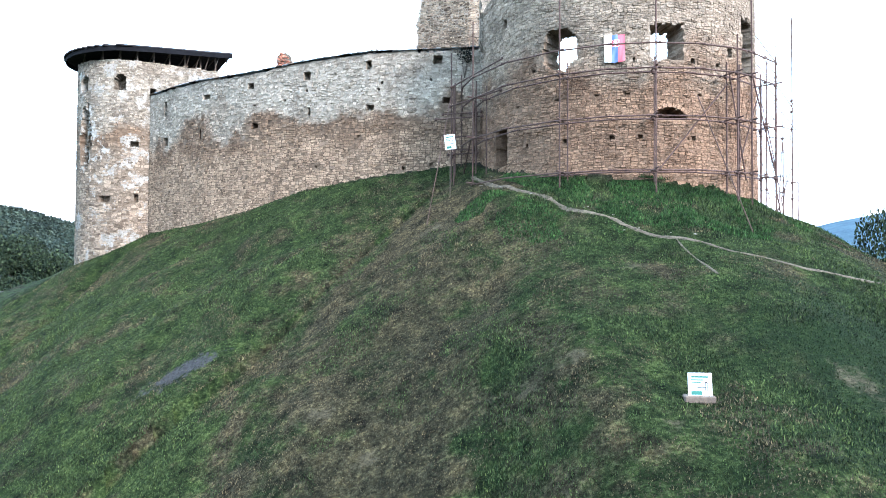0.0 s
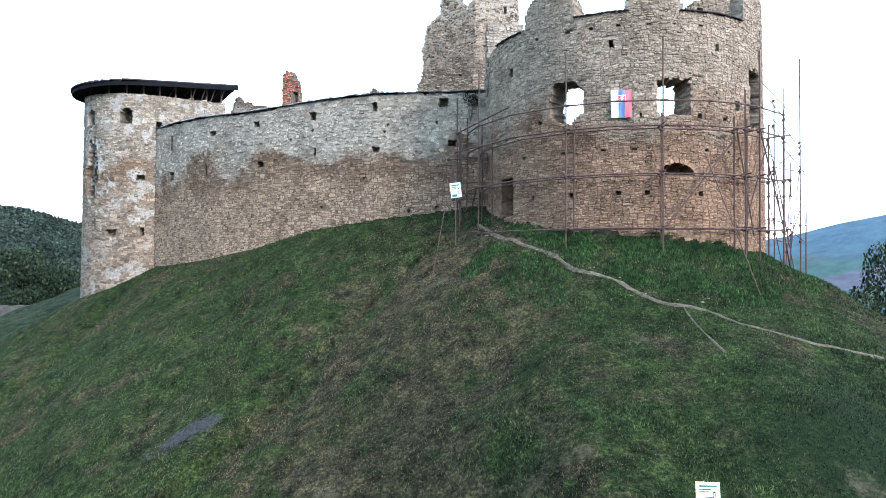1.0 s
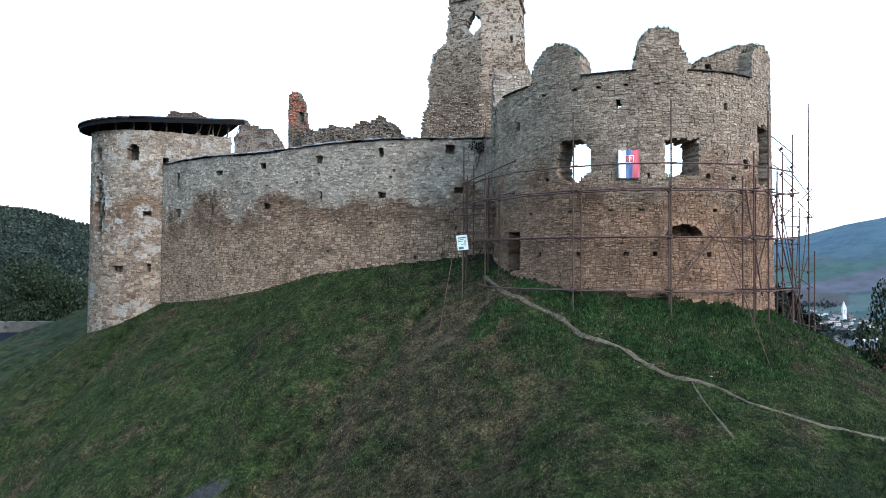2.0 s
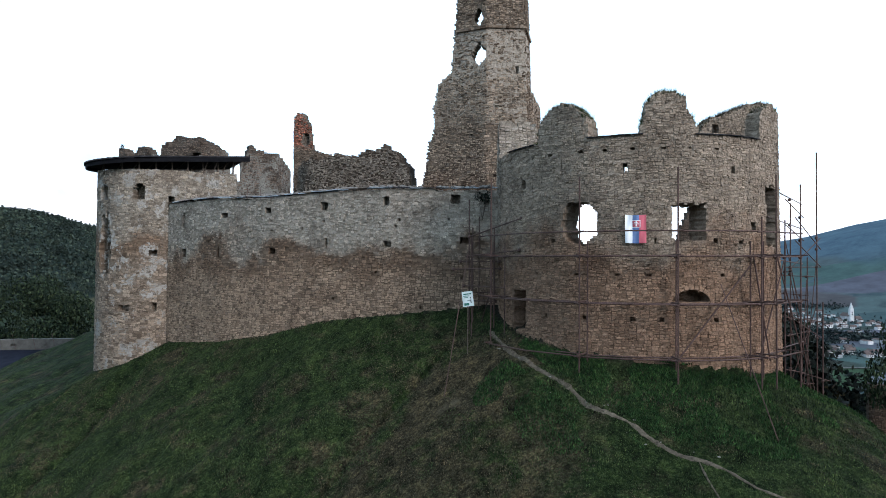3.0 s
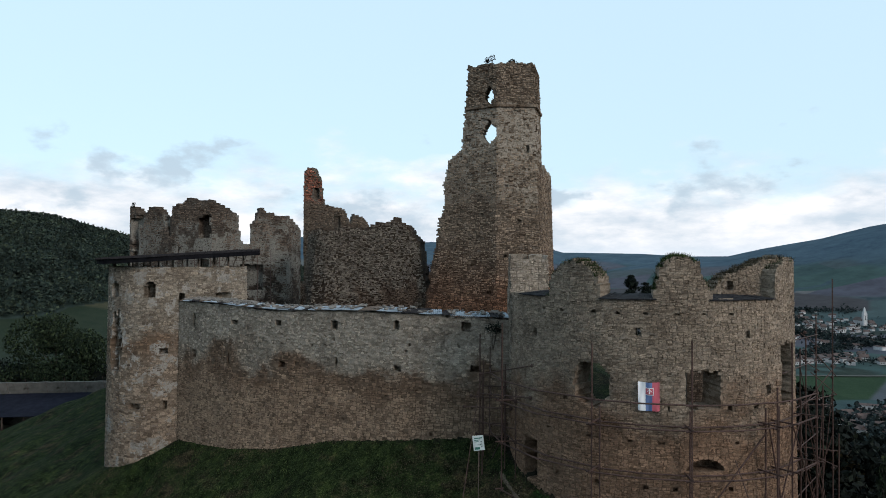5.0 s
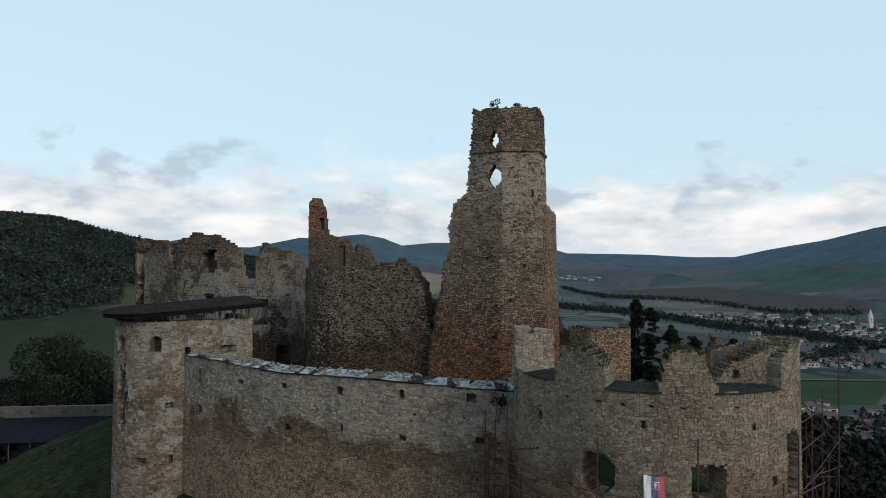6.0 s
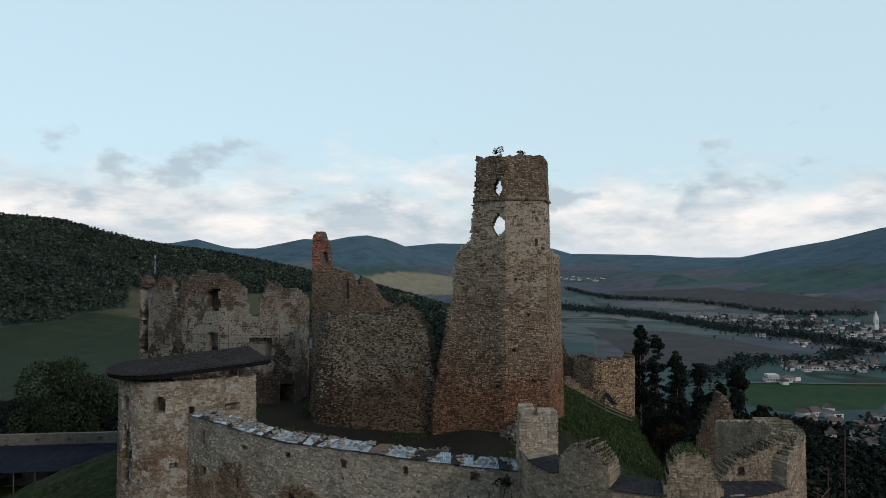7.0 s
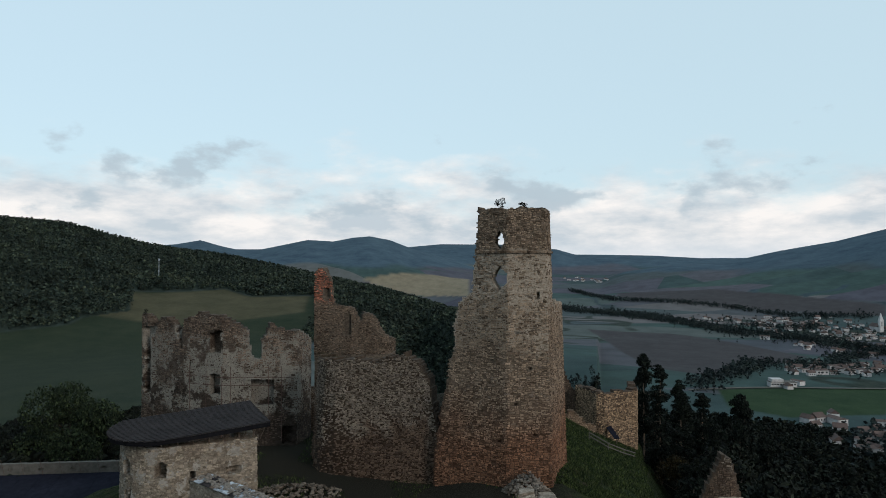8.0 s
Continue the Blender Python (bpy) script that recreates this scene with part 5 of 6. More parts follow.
# ---- footpath ----
def footpath():
    for pts, w0, lab in ((TRAIL, 0.15, "narrow footpath of bare pale earth worn into the slope"), (TRAIL2, 0.06, "faint side track worn into the grass")):
        r = random.Random(4)
        line = Line(pts)
        n = int(line.length / 0.12)
        vs, fs = [], []
        wl, wr = w0, w0
        for i in range(n + 1):
            s = line.length * i / n
            q, nn = line.at(s)
            q = q + nn * 0.25 * noise.noise((s * 0.5, 7, 0))
            nn = nn / np.linalg.norm(nn)
            wob = (1 + 0.9 * noise.noise((s * 0.9, 1, 0)) + 0.6 * noise.noise((s * 3.0, 2, 0))) * float(np.interp(s, [0, 4, 12, 16, 22], [0.7, 1.3, 1.1, 0.7, 0.55]))
            wob = max(wob, 0.12)
            a, c = w0 * wob * r.uniform(0.75, 1.2), w0 * wob * r.uniform(0.75, 1.2)
            for off in (-a, -a * 0.4, c * 0.4, c):
                x, y = q + nn * off
                lift = 0.025 if abs(off) < max(a, c) * 0.6 else -0.05
                vs.append((x, y, ground_z(x, y) + lift))
        for i in range(n):
            for j in range(3):
                k = i * 4 + j
                fs.append((k, k + 1, k + 5, k + 4))
        tagged(piece("footpath", vs, fs, M_EARTH, smooth=True), lab, "path", kind="structure")
    r = random.Random(14)
    line = Line(TRAIL)
    for k in range(20):
        s = r.uniform(0.5, line.length * 0.6)
        q, nn = line.at(s)
        x, y = q + nn * r.gauss(0, 0.35)
        bm = bmesh.new()
        bmesh.ops.create_icosphere(bm, subdivisions=1, radius=1.0)
        for v in bm.verts:
            v.co *= r.uniform(0.7, 1.15)
        sz = r.uniform(0.02, 0.05)
        bm.transform(pose(x, y, ground_z(x, y) + 0.05, 0, 0, r.uniform(0, 360)) @ Matrix.Diagonal((sz * 1.5, sz, sz * 0.7, 1)))
        tagged(part("path_stone", bm, M_ROCK), "small pale stone lying on the footpath", "stone", "stones on the path")


footpath()


# ---- rubble ----
def rubble(label, x0, y0, rx, ry, top, n, seed, size=(0.1, 0.32)):
    r = random.Random(seed)
    vs, fs = [], []
    for k in range(n):
        a, d = r.uniform(0, math.tau), math.sqrt(r.random())
        x, y = x0 + rx * d * math.cos(a), y0 + ry * d * math.sin(a)
        z = ground_z(x, y) + top * (1 - d) * r.uniform(0.5, 1.0)
        bm = bmesh.new()
        bmesh.ops.create_icosphere(bm, subdivisions=1, radius=1.0)
        m = pose(x, y, z, r.uniform(-40, 40), r.uniform(-40, 40), r.uniform(0, 360)) @ Matrix.Diagonal((r.uniform(*size), r.uniform(*size), r.uniform(*size) * 0.6, 1))
        k0 = len(vs)
        vs += [m @ (v.co * r.uniform(0.7, 1.15)) for v in bm.verts]
        fs += [tuple(k0 + v.index for v in f.verts) for f in bm.faces]
        bm.free()
    tagged(piece("rubble_heap", vs, fs, M_RUBBLE), label, "rubble", kind="stuff")


rubble("pale fallen rubble heaped against the keep", 4.3, 63.8, 2.2, 1.8, 2.2, 420, 1)
rubble("fallen rubble scattered over the castle yard", -9.0, 61.0, 6.5, 2.2, 0.7, 420, 2)
rubble("fallen rubble scattered over the castle yard", -18.0, 66.0, 4.5, 2.5, 0.9, 260, 3)


# ---- plants ----
def leaf_cloud(clumps, count, size, seed, squash=0.75):
    """Many small leaf sprays spread through a set of clumps (x, y, z, radius)."""
    r = np.random.RandomState(seed)
    cl = np.array(clumps, float)
    pick = r.choice(len(cl), count, p=cl[:, 3] ** 2 / np.sum(cl[:, 3] ** 2))
    d = r.normal(size=(count, 3))
    d /= np.linalg.norm(d, axis=1)[:, None]
    rad = cl[pick, 3] * r.uniform(0.45, 1.08, count) ** 0.6
    c = cl[pick, :3] + d * rad[:, None] * np.array((1, 1, squash))
    a = r.normal(size=(count, 3))
    a /= np.linalg.norm(a, axis=1)[:, None]
    b = np.cross(a, d + r.normal(scale=0.5, size=(count, 3)))
    b /= np.linalg.norm(b, axis=1)[:, None] + 1e-9
    sz = size * r.uniform(0.5, 1.3, count)[:, None]
    v = np.stack((c - a * sz, c + b * sz * 0.55, c + a * sz, c - b * sz * 0.55), 1).reshape(-1, 3)
    f = [(4 * i, 4 * i + 1, 4 * i + 2, 4 * i + 3) for i in range(count)]
    return v.tolist(), f


def limb_mesh(segs):
    vs, fs = [], []
    for a, b, r0, r1 in segs:
        k = len(vs)
        v, f = tube(a, b, r0, 6)
        q = Vector(b)
        for i in range(6, 12):
            v[i] = q + (v[i] - q) * (r1 / r0)
        vs += v
        fs += [tuple(k + j for j in g) for g in f]
    return vs, fs


def broad_tree(height_m, spread, seed, label, leaves=2300, leaf=0.26, name="tree", mat=None):
    r = random.Random(seed)
    t = thing(name, label, "tree")
    segs = [((0, 0, -0.5), (0.1, 0.05, height_m * 0.3), 0.035 * height_m, 0.024 * height_m), ((0.1, 0.05, height_m * 0.3), (0.15, 0, height_m * 0.75), 0.024 * height_m, 0.006 * height_m)]
    clumps = []
    for k in range(11):
        an, hh = k * 2.4 + r.uniform(-.4, .4), height_m * r.uniform(0.3, 0.92)
        rr = spread * (1 - abs(hh / height_m - 0.55) * 1.1) * r.uniform(0.5, 0.95)
        tip = (rr * math.cos(an), rr * math.sin(an), hh)
        segs.append(((0.1, 0, hh * 0.6), tip, 0.010 * height_m, 0.003 * height_m))
        clumps.append((*tip, spread * r.uniform(0.26, 0.46)))
    clumps.append((0, 0, height_m * 0.86, spread * 0.4))
    piece("trunk", *limb_mesh(segs), M_BARK, t)
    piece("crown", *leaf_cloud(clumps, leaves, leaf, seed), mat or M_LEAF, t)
    return t


def pine_tree(height_m, seed, label, leaves=5000):
    r = random.Random(seed)
    t = thing("pine_tree", label, "tree")
    segs = [((0, 0, -0.5), (0.1, 0, height_m * 0.97), 0.2, 0.04)]
    clumps = []
    for k in range(58):
        an, f = k * 2.4 + r.uniform(-.5, .5), r.uniform(0.42, 1.0)
        rr = 2.3 * (1.06 - f) ** 0.6 * r.uniform(0.35, 1.0)
        tip = (rr * math.cos(an), rr * math.sin(an), height_m * f - 0.1 * rr)
        segs.append(((0.05, 0, height_m * f), tip, 0.06, 0.02))
        clumps.append((*tip, r.uniform(0.45, 0.95)))
        clumps.append((tip[0] * 0.5, tip[1] * 0.5, tip[2] + 0.1, r.uniform(0.4, 0.8)))
    for k in range(7):
        an, f = r.uniform(0, 6.28), r.uniform(0.25, 0.5)
        segs.append(((0.03, 0, height_m * f), (1.2 * math.cos(an), 1.2 * math.sin(an), height_m * f + 0.1), 0.03, 0.01))
    piece("trunk", *limb_mesh(segs), M_PBARK, t, "bare pale reddish trunk")
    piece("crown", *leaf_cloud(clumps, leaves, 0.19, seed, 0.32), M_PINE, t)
    return t


rt = random.Random(77)
pines = [pine_tree(18, 1, "tall dark pine with a bare lower trunk"), pine_tree(15, 2, "slim dark pine with a ragged crown"), pine_tree(21, 3, "tall dark pine with drooping boughs")]
PINES = [(31, 118, 0, 20.5), (34, 116, 1, 16.0), (38.5, 119, 2, 15.5), (46, 120, 0, 15.5), (33, 128, 2, 15), (42, 130, 1, 14), (29.5, 123, 1, 21.5), (49, 131, 2, 14), (37, 108, 1, 12.5), (41.5, 110, 0, 13), (35.5, 123, 0, 17), (44, 124, 1, 15), (40, 134, 0, 15.5), (52, 126, 0, 12.5), (32, 112, 2, 11), (47, 113, 2, 9.5), (30.5, 130, 0, 18), (55, 133, 1, 12)]
for n, (x, y, k, top) in enumerate(PINES):
    h0 = (18, 15, 21)[k]
    g = ground_z(x, y)
    s = max(0.6, min(1.9, (top + 1.5 - g) / h0))
    m = pose(x, y, g, 0, 0, rt.uniform(0, 360)) @ Matrix.Diagonal((1.1, 1.1, s, 1))
    if n in (0, 1, 2) and k == n:
        pines[k].matrix_world = m
    else:
        copy_thing(pines[k], m).scale = (1.1, 1.1, s)

woods = [broad_tree(12, 4.8, 11, "dark leafy tree on the wooded slope"), broad_tree(14, 4.4, 12, "dense dark tree on the castle slope"), broad_tree(9, 4.2, 13, "low spreading tree on the castle slope")]
rust = broad_tree(11, 4.4, 14, "tree turning autumn brown on the slope", mat=M_AUTUMN)
spots = []
for k in range(700):
    az = rt.uniform(13.5, 46)
    rr = rt.uniform(84, 175)
    x, y = rr * math.sin(radians(az)), rr * math.cos(radians(az))
    if y < 70 and x < 40 or x < 30.5:
        continue
    if any((x - a) ** 2 + (y - b) ** 2 < 4.4 ** 2 for a, b in spots) or len(spots) > 200:
        continue
    spots.append((x, y))
    g = ground_z(x, y)
    drop = np.interp(az, [13, 17, 20, 24, 30, 46], [0.30, 0.27, 0.235, 0.27, 0.31, 0.34])
    s = max(0.8, min(2.0, (40 - rr * drop - g) / 12 * rt.uniform(0.75, 1.0)))
    src = rust if rt.random() < 0.2 else woods[rt.choice((0, 1, 2, 1))]
    copy_thing(src, pose(x, y, g, 0, 0, rt.uniform(0, 360))).scale = (s * 0.9, s * 0.9, s)
for k, w in enumerate(woods + [rust]):
    x, y = 52 + k * 7, 82 + k * 9
    w.matrix_world = pose(x, y, ground_z(x, y))

bush = broad_tree(12.5, 9.5, 21, "big rounded leafy tree behind the outer wall", leaves=14000, leaf=0.26, mat=M_TREE)
bush.location = (-85, 135, ground_z(-85, 135) - 0.5)
bush.scale = (1.15, 1.15, (13.2 - bush.location.z) / 12.5)
b2 = broad_tree(10, 7.0, 22, "dark leafy tree at the foot of the hill", leaves=5500, leaf=0.28)
b2.location = (-104, 134, ground_z(-104, 134) - 0.5)
for x, y, s in ((-84, 150, 1.0), (-66, 150, 0.9), (-104, 146, 1.1), (-56, 146, 0.8), (-112, 128, 0.9)):
    copy_thing(b2, pose(x, y, ground_z(x, y) - 1.5, 0, 0, rt.uniform(0, 360))).scale = (s, s, s)
side = broad_tree(9, 3.6, 23, "dark bushy tree on the slope beside the footpath", leaves=12000, leaf=0.10, mat=M_TREE)
side.location = (37.5, 57.5, ground_z(37.5, 57.5) - 0.3)
side.scale = (1.35, 1.35, (14.3 - side.location.z) / 9.0)


fragment("ruined_wall", "low dark stone wall on the slope behind the tree", [(37.5, 62.5), (41.0, 61.5), (46.0, 62.5)], -12.0, ([0, 1], [6.8, 6.4]), M_RUIN_BED, M_RUIN, 95, 0.8, 0.33)


# ---- grass on the hill ----
def blades(name, label, x, y, h, w, mat, seed, z=None):
    r = np.random.RandomState(seed)
    n = len(x)
    z = height(x, y) if z is None else z
    an = r.uniform(0, math.tau, n)
    lean = r.normal(scale=0.45, size=(n, 2)) * h[:, None]
    dx, dy = np.cos(an) * w, np.sin(an) * w
    v = np.stack((np.stack((x - dx, y - dy, z - 0.02), 1), np.stack((x + dx, y + dy, z - 0.02), 1), np.stack((x + lean[:, 0], y + lean[:, 1], z + h), 1)), 1).reshape(-1, 3)
    f = np.arange(3 * n).reshape(-1, 3)
    ob = piece(name, v.tolist(), f.tolist(), mat)
    return tagged(ob, label, "grass", kind="stuff")


def sow():
    r = np.random.RandomState(9)
    n = 520000
    a, d = np.radians(r.uniform(-40, 38, n)), 11 + 49 * r.uniform(0, 1, n) ** 0.8
    x, y = np.sin(a) * d, np.cos(a) * d
    ok = ~inside_castle(x, y) & (y > 8)
    trail = np.full(n, 9.0)
    for line in (TRAIL, TRAIL2):
        for p, q in zip(line[:-1], line[1:]):
            trail = np.minimum(trail, seg_dist(x, y, p, q)[0])
    worn = np.zeros(n)
    for wx, wy, rx, ry in WORN:
        worn = np.maximum(worn, np.exp(-((x - wx) / rx) ** 2 - ((y - wy) / ry) ** 2))
    ok &= worn < r.uniform(0.2, 1.2, n)
    ok &= trail > 0.22 * r.uniform(0, 1, n) ** 2
    ok &= np.exp(-(((x + 11.2) / 2.2) ** 2 + ((y - 28.8 - 0.25 * (x + 11)) / 0.8) ** 2)) < r.uniform(0.25, 1.1, n)
    x, y = x[ok], y[ok]
    dry = soft_noise(x, y, 2.6, 11) + 0.7 * soft_noise(x, y, 0.9, 12) + 0.42 * smooth_step(9, 0, np.abs(x + 1.5 - 0.12 * (y - 25))) > 0.16
    tall = 0.03 + 0.035 * r.uniform(0, 1, len(x)) + 0.05 * smooth_step(0.05, 0.35, soft_noise(x, y, 1.7, 13))
    bank = smooth_step(29.5, 31, np.hypot(x - BX, y - BY) * -1 + 41) * (x > 4) * (y < 40)
    tall = tall + 0.12 * bank * r.uniform(0, 1, len(x))
    wid = r.uniform(0.008, 0.026, len(x)) * (0.6 + np.hypot(x, y) / 45)
    deep = deep_green(x, y) > r.uniform(0, 1, len(x))
    dry &= ~deep
    g = ~dry & ~deep
    blades("grass", "rough short green grass covering the castle hill", x[g], y[g], tall[g], wid[g], M_GRASSY, 1)
    blades("deep_green_grass", "darker green grass low on the hill", x[deep], y[deep], tall[deep], wid[deep], M_DEEP, 3)
    m = 60000
    s, d = r.uniform(9, 27, m), 0.15 + 5.2 * r.uniform(0, 1, m) ** 1.3
    q = np.array([B_LINE.spot(v) for v in s])
    gx, gy = q[:, 0] + q[:, 2] * d, q[:, 1] + q[:, 3] * d
    off = np.full(m, 9.0)
    for a0, b0 in zip(TRAIL[:-1], TRAIL[1:]):
        off = np.minimum(off, seg_dist(gx, gy, a0, b0)[0])
    ok = (off > 0.4) & (soft_noise(gx, gy, 1.5, 17) > -0.3 + 0.09 * d)
    blades("lush_grass", "lush green grass on the bank below the bastion", gx[ok], gy[ok], r.uniform(0.05, 0.18, ok.sum()), r.uniform(0.010, 0.03, ok.sum()), M_LUSH, 5)
    blades("dry_grass", "dry brownish grass patches on the castle hill", x[dry], y[dry], tall[dry] * 0.8, wid[dry], M_DRY, 2)


sow()


def bank_grass():
    r = np.random.RandomState(19)
    x, y = r.uniform(6, 30, 60000), r.uniform(66, 112, 60000)
    ok = inside_castle(x, y) & (soft_noise(x, y, 3.0, 5) > -0.35)
    x, y = x[ok], y[ok]
    blades("grass", "long green grass on the bank beside the keep", x, y, r.uniform(0.12, 0.4, len(x)), r.uniform(0.03, 0.07, len(x)), M_GRASSY, 8)
    x, y = r.uniform(-40, 6, 40000), r.uniform(47, 90, 40000)
    ok = inside_castle(x, y) & (soft_noise(x, y, 4.0, 6) > 0.0)
    x, y = x[ok], y[ok]
    blades("weeds", "low weeds in the castle yard", x, y, r.uniform(0.08, 0.3, len(x)), r.uniform(0.03, 0.07, len(x)), M_GRASSY, 9)


bank_grass()


def top_tufts():
    r = np.random.RandomState(4)
    for name, lab, line, s0, s1, fn, depth, bat, zr, n, mat in (
            ("grass", "grass growing on the bastion merlons", B_LINE, 9.5, 12.6, bastion_top, 1.4, 0.012, 13, 3600, M_GRASSY), ("grass", "grass growing on the bastion merlons", B_LINE, 15.3, 17.9, bastion_top, 1.4, 0.012, 13, 3600, M_GRASSY),
            ("grass", "grass growing on the bastion merlons", B_LINE, 22.2, 29, bastion_top, 1.4, 0.012, 13, 3600, M_GRASSY), ("grass", "grass growing on the broken parapet", S_LINE, 0.3, S_LINE.length - 0.1, spur_top, 1.0, 0.03, 24, 2600, M_DRY), ("grass", "grass on top of the keep", K_LINE, 4.9, 14, lambda s: 45.1, 1.2, 0.035, 36, 500, M_DRY),
            ("grass", "grass on top of the inner wall", I_LINE, 1, 12, lambda s: 29.0, 1.7, 0.07, 20, 900, M_DRY)):
        s, d = r.uniform(s0, s1, n), r.uniform(0, depth, n)
        p = np.array([wall_point(line, a, fn(a) - 0.12, b, bat, zr) for a, b in zip(s, d)])
        blades(name, lab, p[:, 0], p[:, 1], r.uniform(0.08, 0.34, n), r.uniform(0.010, 0.028, n), mat, int(s0 * 10), p[:, 2])


top_tufts()


def small_shrub(x, y, z, h, seed, n=260):
    r = random.Random(seed)
    t = thing("shrub", "small shrub rooted in the ruined wall top", "shrub", at=(x, y, z))
    tips = [(r.uniform(-.35, .35) * h, r.uniform(-.35, .35) * h, h * r.uniform(0.4, 1)) for _ in range(6)]
    piece("stem", *limb_mesh([((0, 0, -0.2), q, 0.025, 0.008) for q in tips]), M_BARK, t)
    piece("leaves", *leaf_cloud([(*q, 0.22 * h) for q in tips], n, 0.08, seed), M_LEAF, t)


for q in ((1.97, 66.75, 44.9, 1.2, 1), (4.15, 66.6, 45.0, 0.8, 2), (-4.0, 71.5, 20.3, 3.5, 3), (-3.2, 71.0, 21.5, 3.2, 4), (-4.6, 71.5, 23.2, 2.2, 5), (1.3, 40.35, 20.6, 1.5, 6), (-44.8, 88.1, 32.1, 1.2, 7), (11.7, 34.0, 13.6, 0.8, 9)):
    small_shrub(*q)


# ---- outer wall and its pent roof at the foot of the hill ----
def outer_ward():
    ow = thing("outer_wall", "low pale stone outer wall with small loopholes", "wall")
    line = Line([(-150, 106), (-95, 112), (-62, 117.5), (-52, 120)])

    def st(s, z):
        if z > 4.2 - (0.5 if s > line.length - 8 and int(s * 0.8) % 2 else 0):
            return None
        return 0.3 if (s % 5.2) < 0.75 and 2.7 < z < 3.2 else 0
    wall_shell("wall", line, -5, 4.5, 0.8, 0.42, st, M_CONC, ow, jit=0.1)
    pr = thing("pent_roof", "long dark pent roof leaning along the outer wall", "roof")
    for k in range(30):
        s0 = k * 3.2
        if s0 + 3.2 > line.length - 6:
            break
        vs = []
        for ss in (s0, s0 + 3.17):
            for d, z in ((-0.3, 2.2), (-9.5, 0.2)):
                for t in (0, 0.08):
                    vs.append(wall_point(line, ss, z + t, d, 0, 0))
        piece("roof_panel", vs, [(0, 1, 3, 2), (4, 6, 7, 5), (0, 4, 5, 1), (2, 3, 7, 6), (1, 5, 7, 3), (0, 2, 6, 4)], M_ASPH, pr)
        a = wall_point(line, s0, -4, -9.3, 0, 0)
        bar("post", a, (a[0], a[1], 0.25), pr, 0.09, M_WOOD)
        q = wall_point(line, s0, 2.2, -0.35, 0, 0)
        bar("strut", q, (q[0] - 0.5, q[1] - 0.3, 5.0), pr, 0.03, M_PIPE)


outer_ward()


# ---- palace scaffold, gate roof, stair rail ----
def palace_scaffold():
    sc = thing("scaffolding", "thin scaffold frame in front of the palace windows", "scaffolding")
    for q in (10.5, 13.0, 15.2, 16.2, 20.5, 22.0):
        p, n = P_LINE.at(P0 + q)
        a = p + n * 1.0
        bar("standard", (*a, 17.0), (*a, 26.6), sc, 0.035)
    for z in (24.2, 25.2):
        for q in (10.0, 14.5, 19.0):
            a, b = P_LINE.at(P0 + q), P_LINE.at(P0 + q + 4.4)
            bar("ledger", (*(a[0] + a[1]), z), (*(b[0] + b[1]), z + 0.05), sc, 0.035)
    return sc


palace_frame = palace_scaffold()


def gate_roof():
    gr = thing("lean_to_roof", "narrow blue-grey sheet roof beside the gate tower", "roof")
    for k in range(4):
        a = Vector((18.2 + k * 0.55, 109.5 - k * 1.5, 16.0 - k * 0.75))
        vs = [a, a + Vector((0.9, 0.2, 0)), a + Vector((1.4, -1.3, -0.72)), a + Vector((0.5, -1.5, -0.72))]
        vs += [v - Vector((0, 0, 0.06)) for v in vs]
        piece("roof_sheet", vs, [(0, 1, 2, 3), (7, 6, 5, 4), (0, 4, 5, 1), (1, 5, 6, 2), (2, 6, 7, 3), (3, 7, 4, 0)], M_ASPH, gr)
    for k in (0, 3):
        a = Vector((19.2 + k * 0.55, 108.9 - k * 1.5, 15.9 - k * 0.75))
        bar("post", (a.x, a.y, ground_z(a.x, a.y) - 0.2), a, gr, 0.07, M_WOOD)
    fr = thing("guard_rail", "low pale guard rail on the grass bank", "railing")
    pts = [(15.5, 97.0), (18.0, 96.0), (20.5, 97.5), (22.5, 99.5)]
    for p, q in zip(pts[:-1], pts[1:]):
        za, zb = ground_z(*p), ground_z(*q)
        for h in (0.5, 1.0):
            bar("rail", (*p, za + h), (*q, zb + h), fr, 0.09, M_CONC)
        bar("post", (*p, za - 0.2), (*p, za + 1.05), fr, 0.06, M_CONC)


gate_roof()


# ---- valley: houses, church, trees ----
def house(w, d, h, roof, seed, label):
    t = thing("house", label, "house", "houses in the valley")
    body = part("wall", box_bm(w, d, h, pose(0, 0, h / 2 - 0.5)), M_HOUSE, t)
    vs = [(-w / 2 - .4, -d / 2 - .5, h - .6), (w / 2 + .4, -d / 2 - .5, h - .6), (w / 2 + .4, d / 2 + .5, h - .6), (-w / 2 - .4, d / 2 + .5, h - .6), (-w / 2 - .4, 0, h + roof), (w / 2 + .4, 0, h + roof)]
    piece("roof", vs, [(0, 1, 5, 4), (2, 3, 4, 5), (0, 4, 3), (1, 2, 5), (3, 2, 1, 0)], M_TILE, t)
    for k in range(3):
        part("window", box_bm(w * 0.14, 0.1, h * 0.3, pose(-w * 0.3 + k * w * 0.3, -d / 2 - 0.03, h * 0.5)), M_DARK, body)
    return t


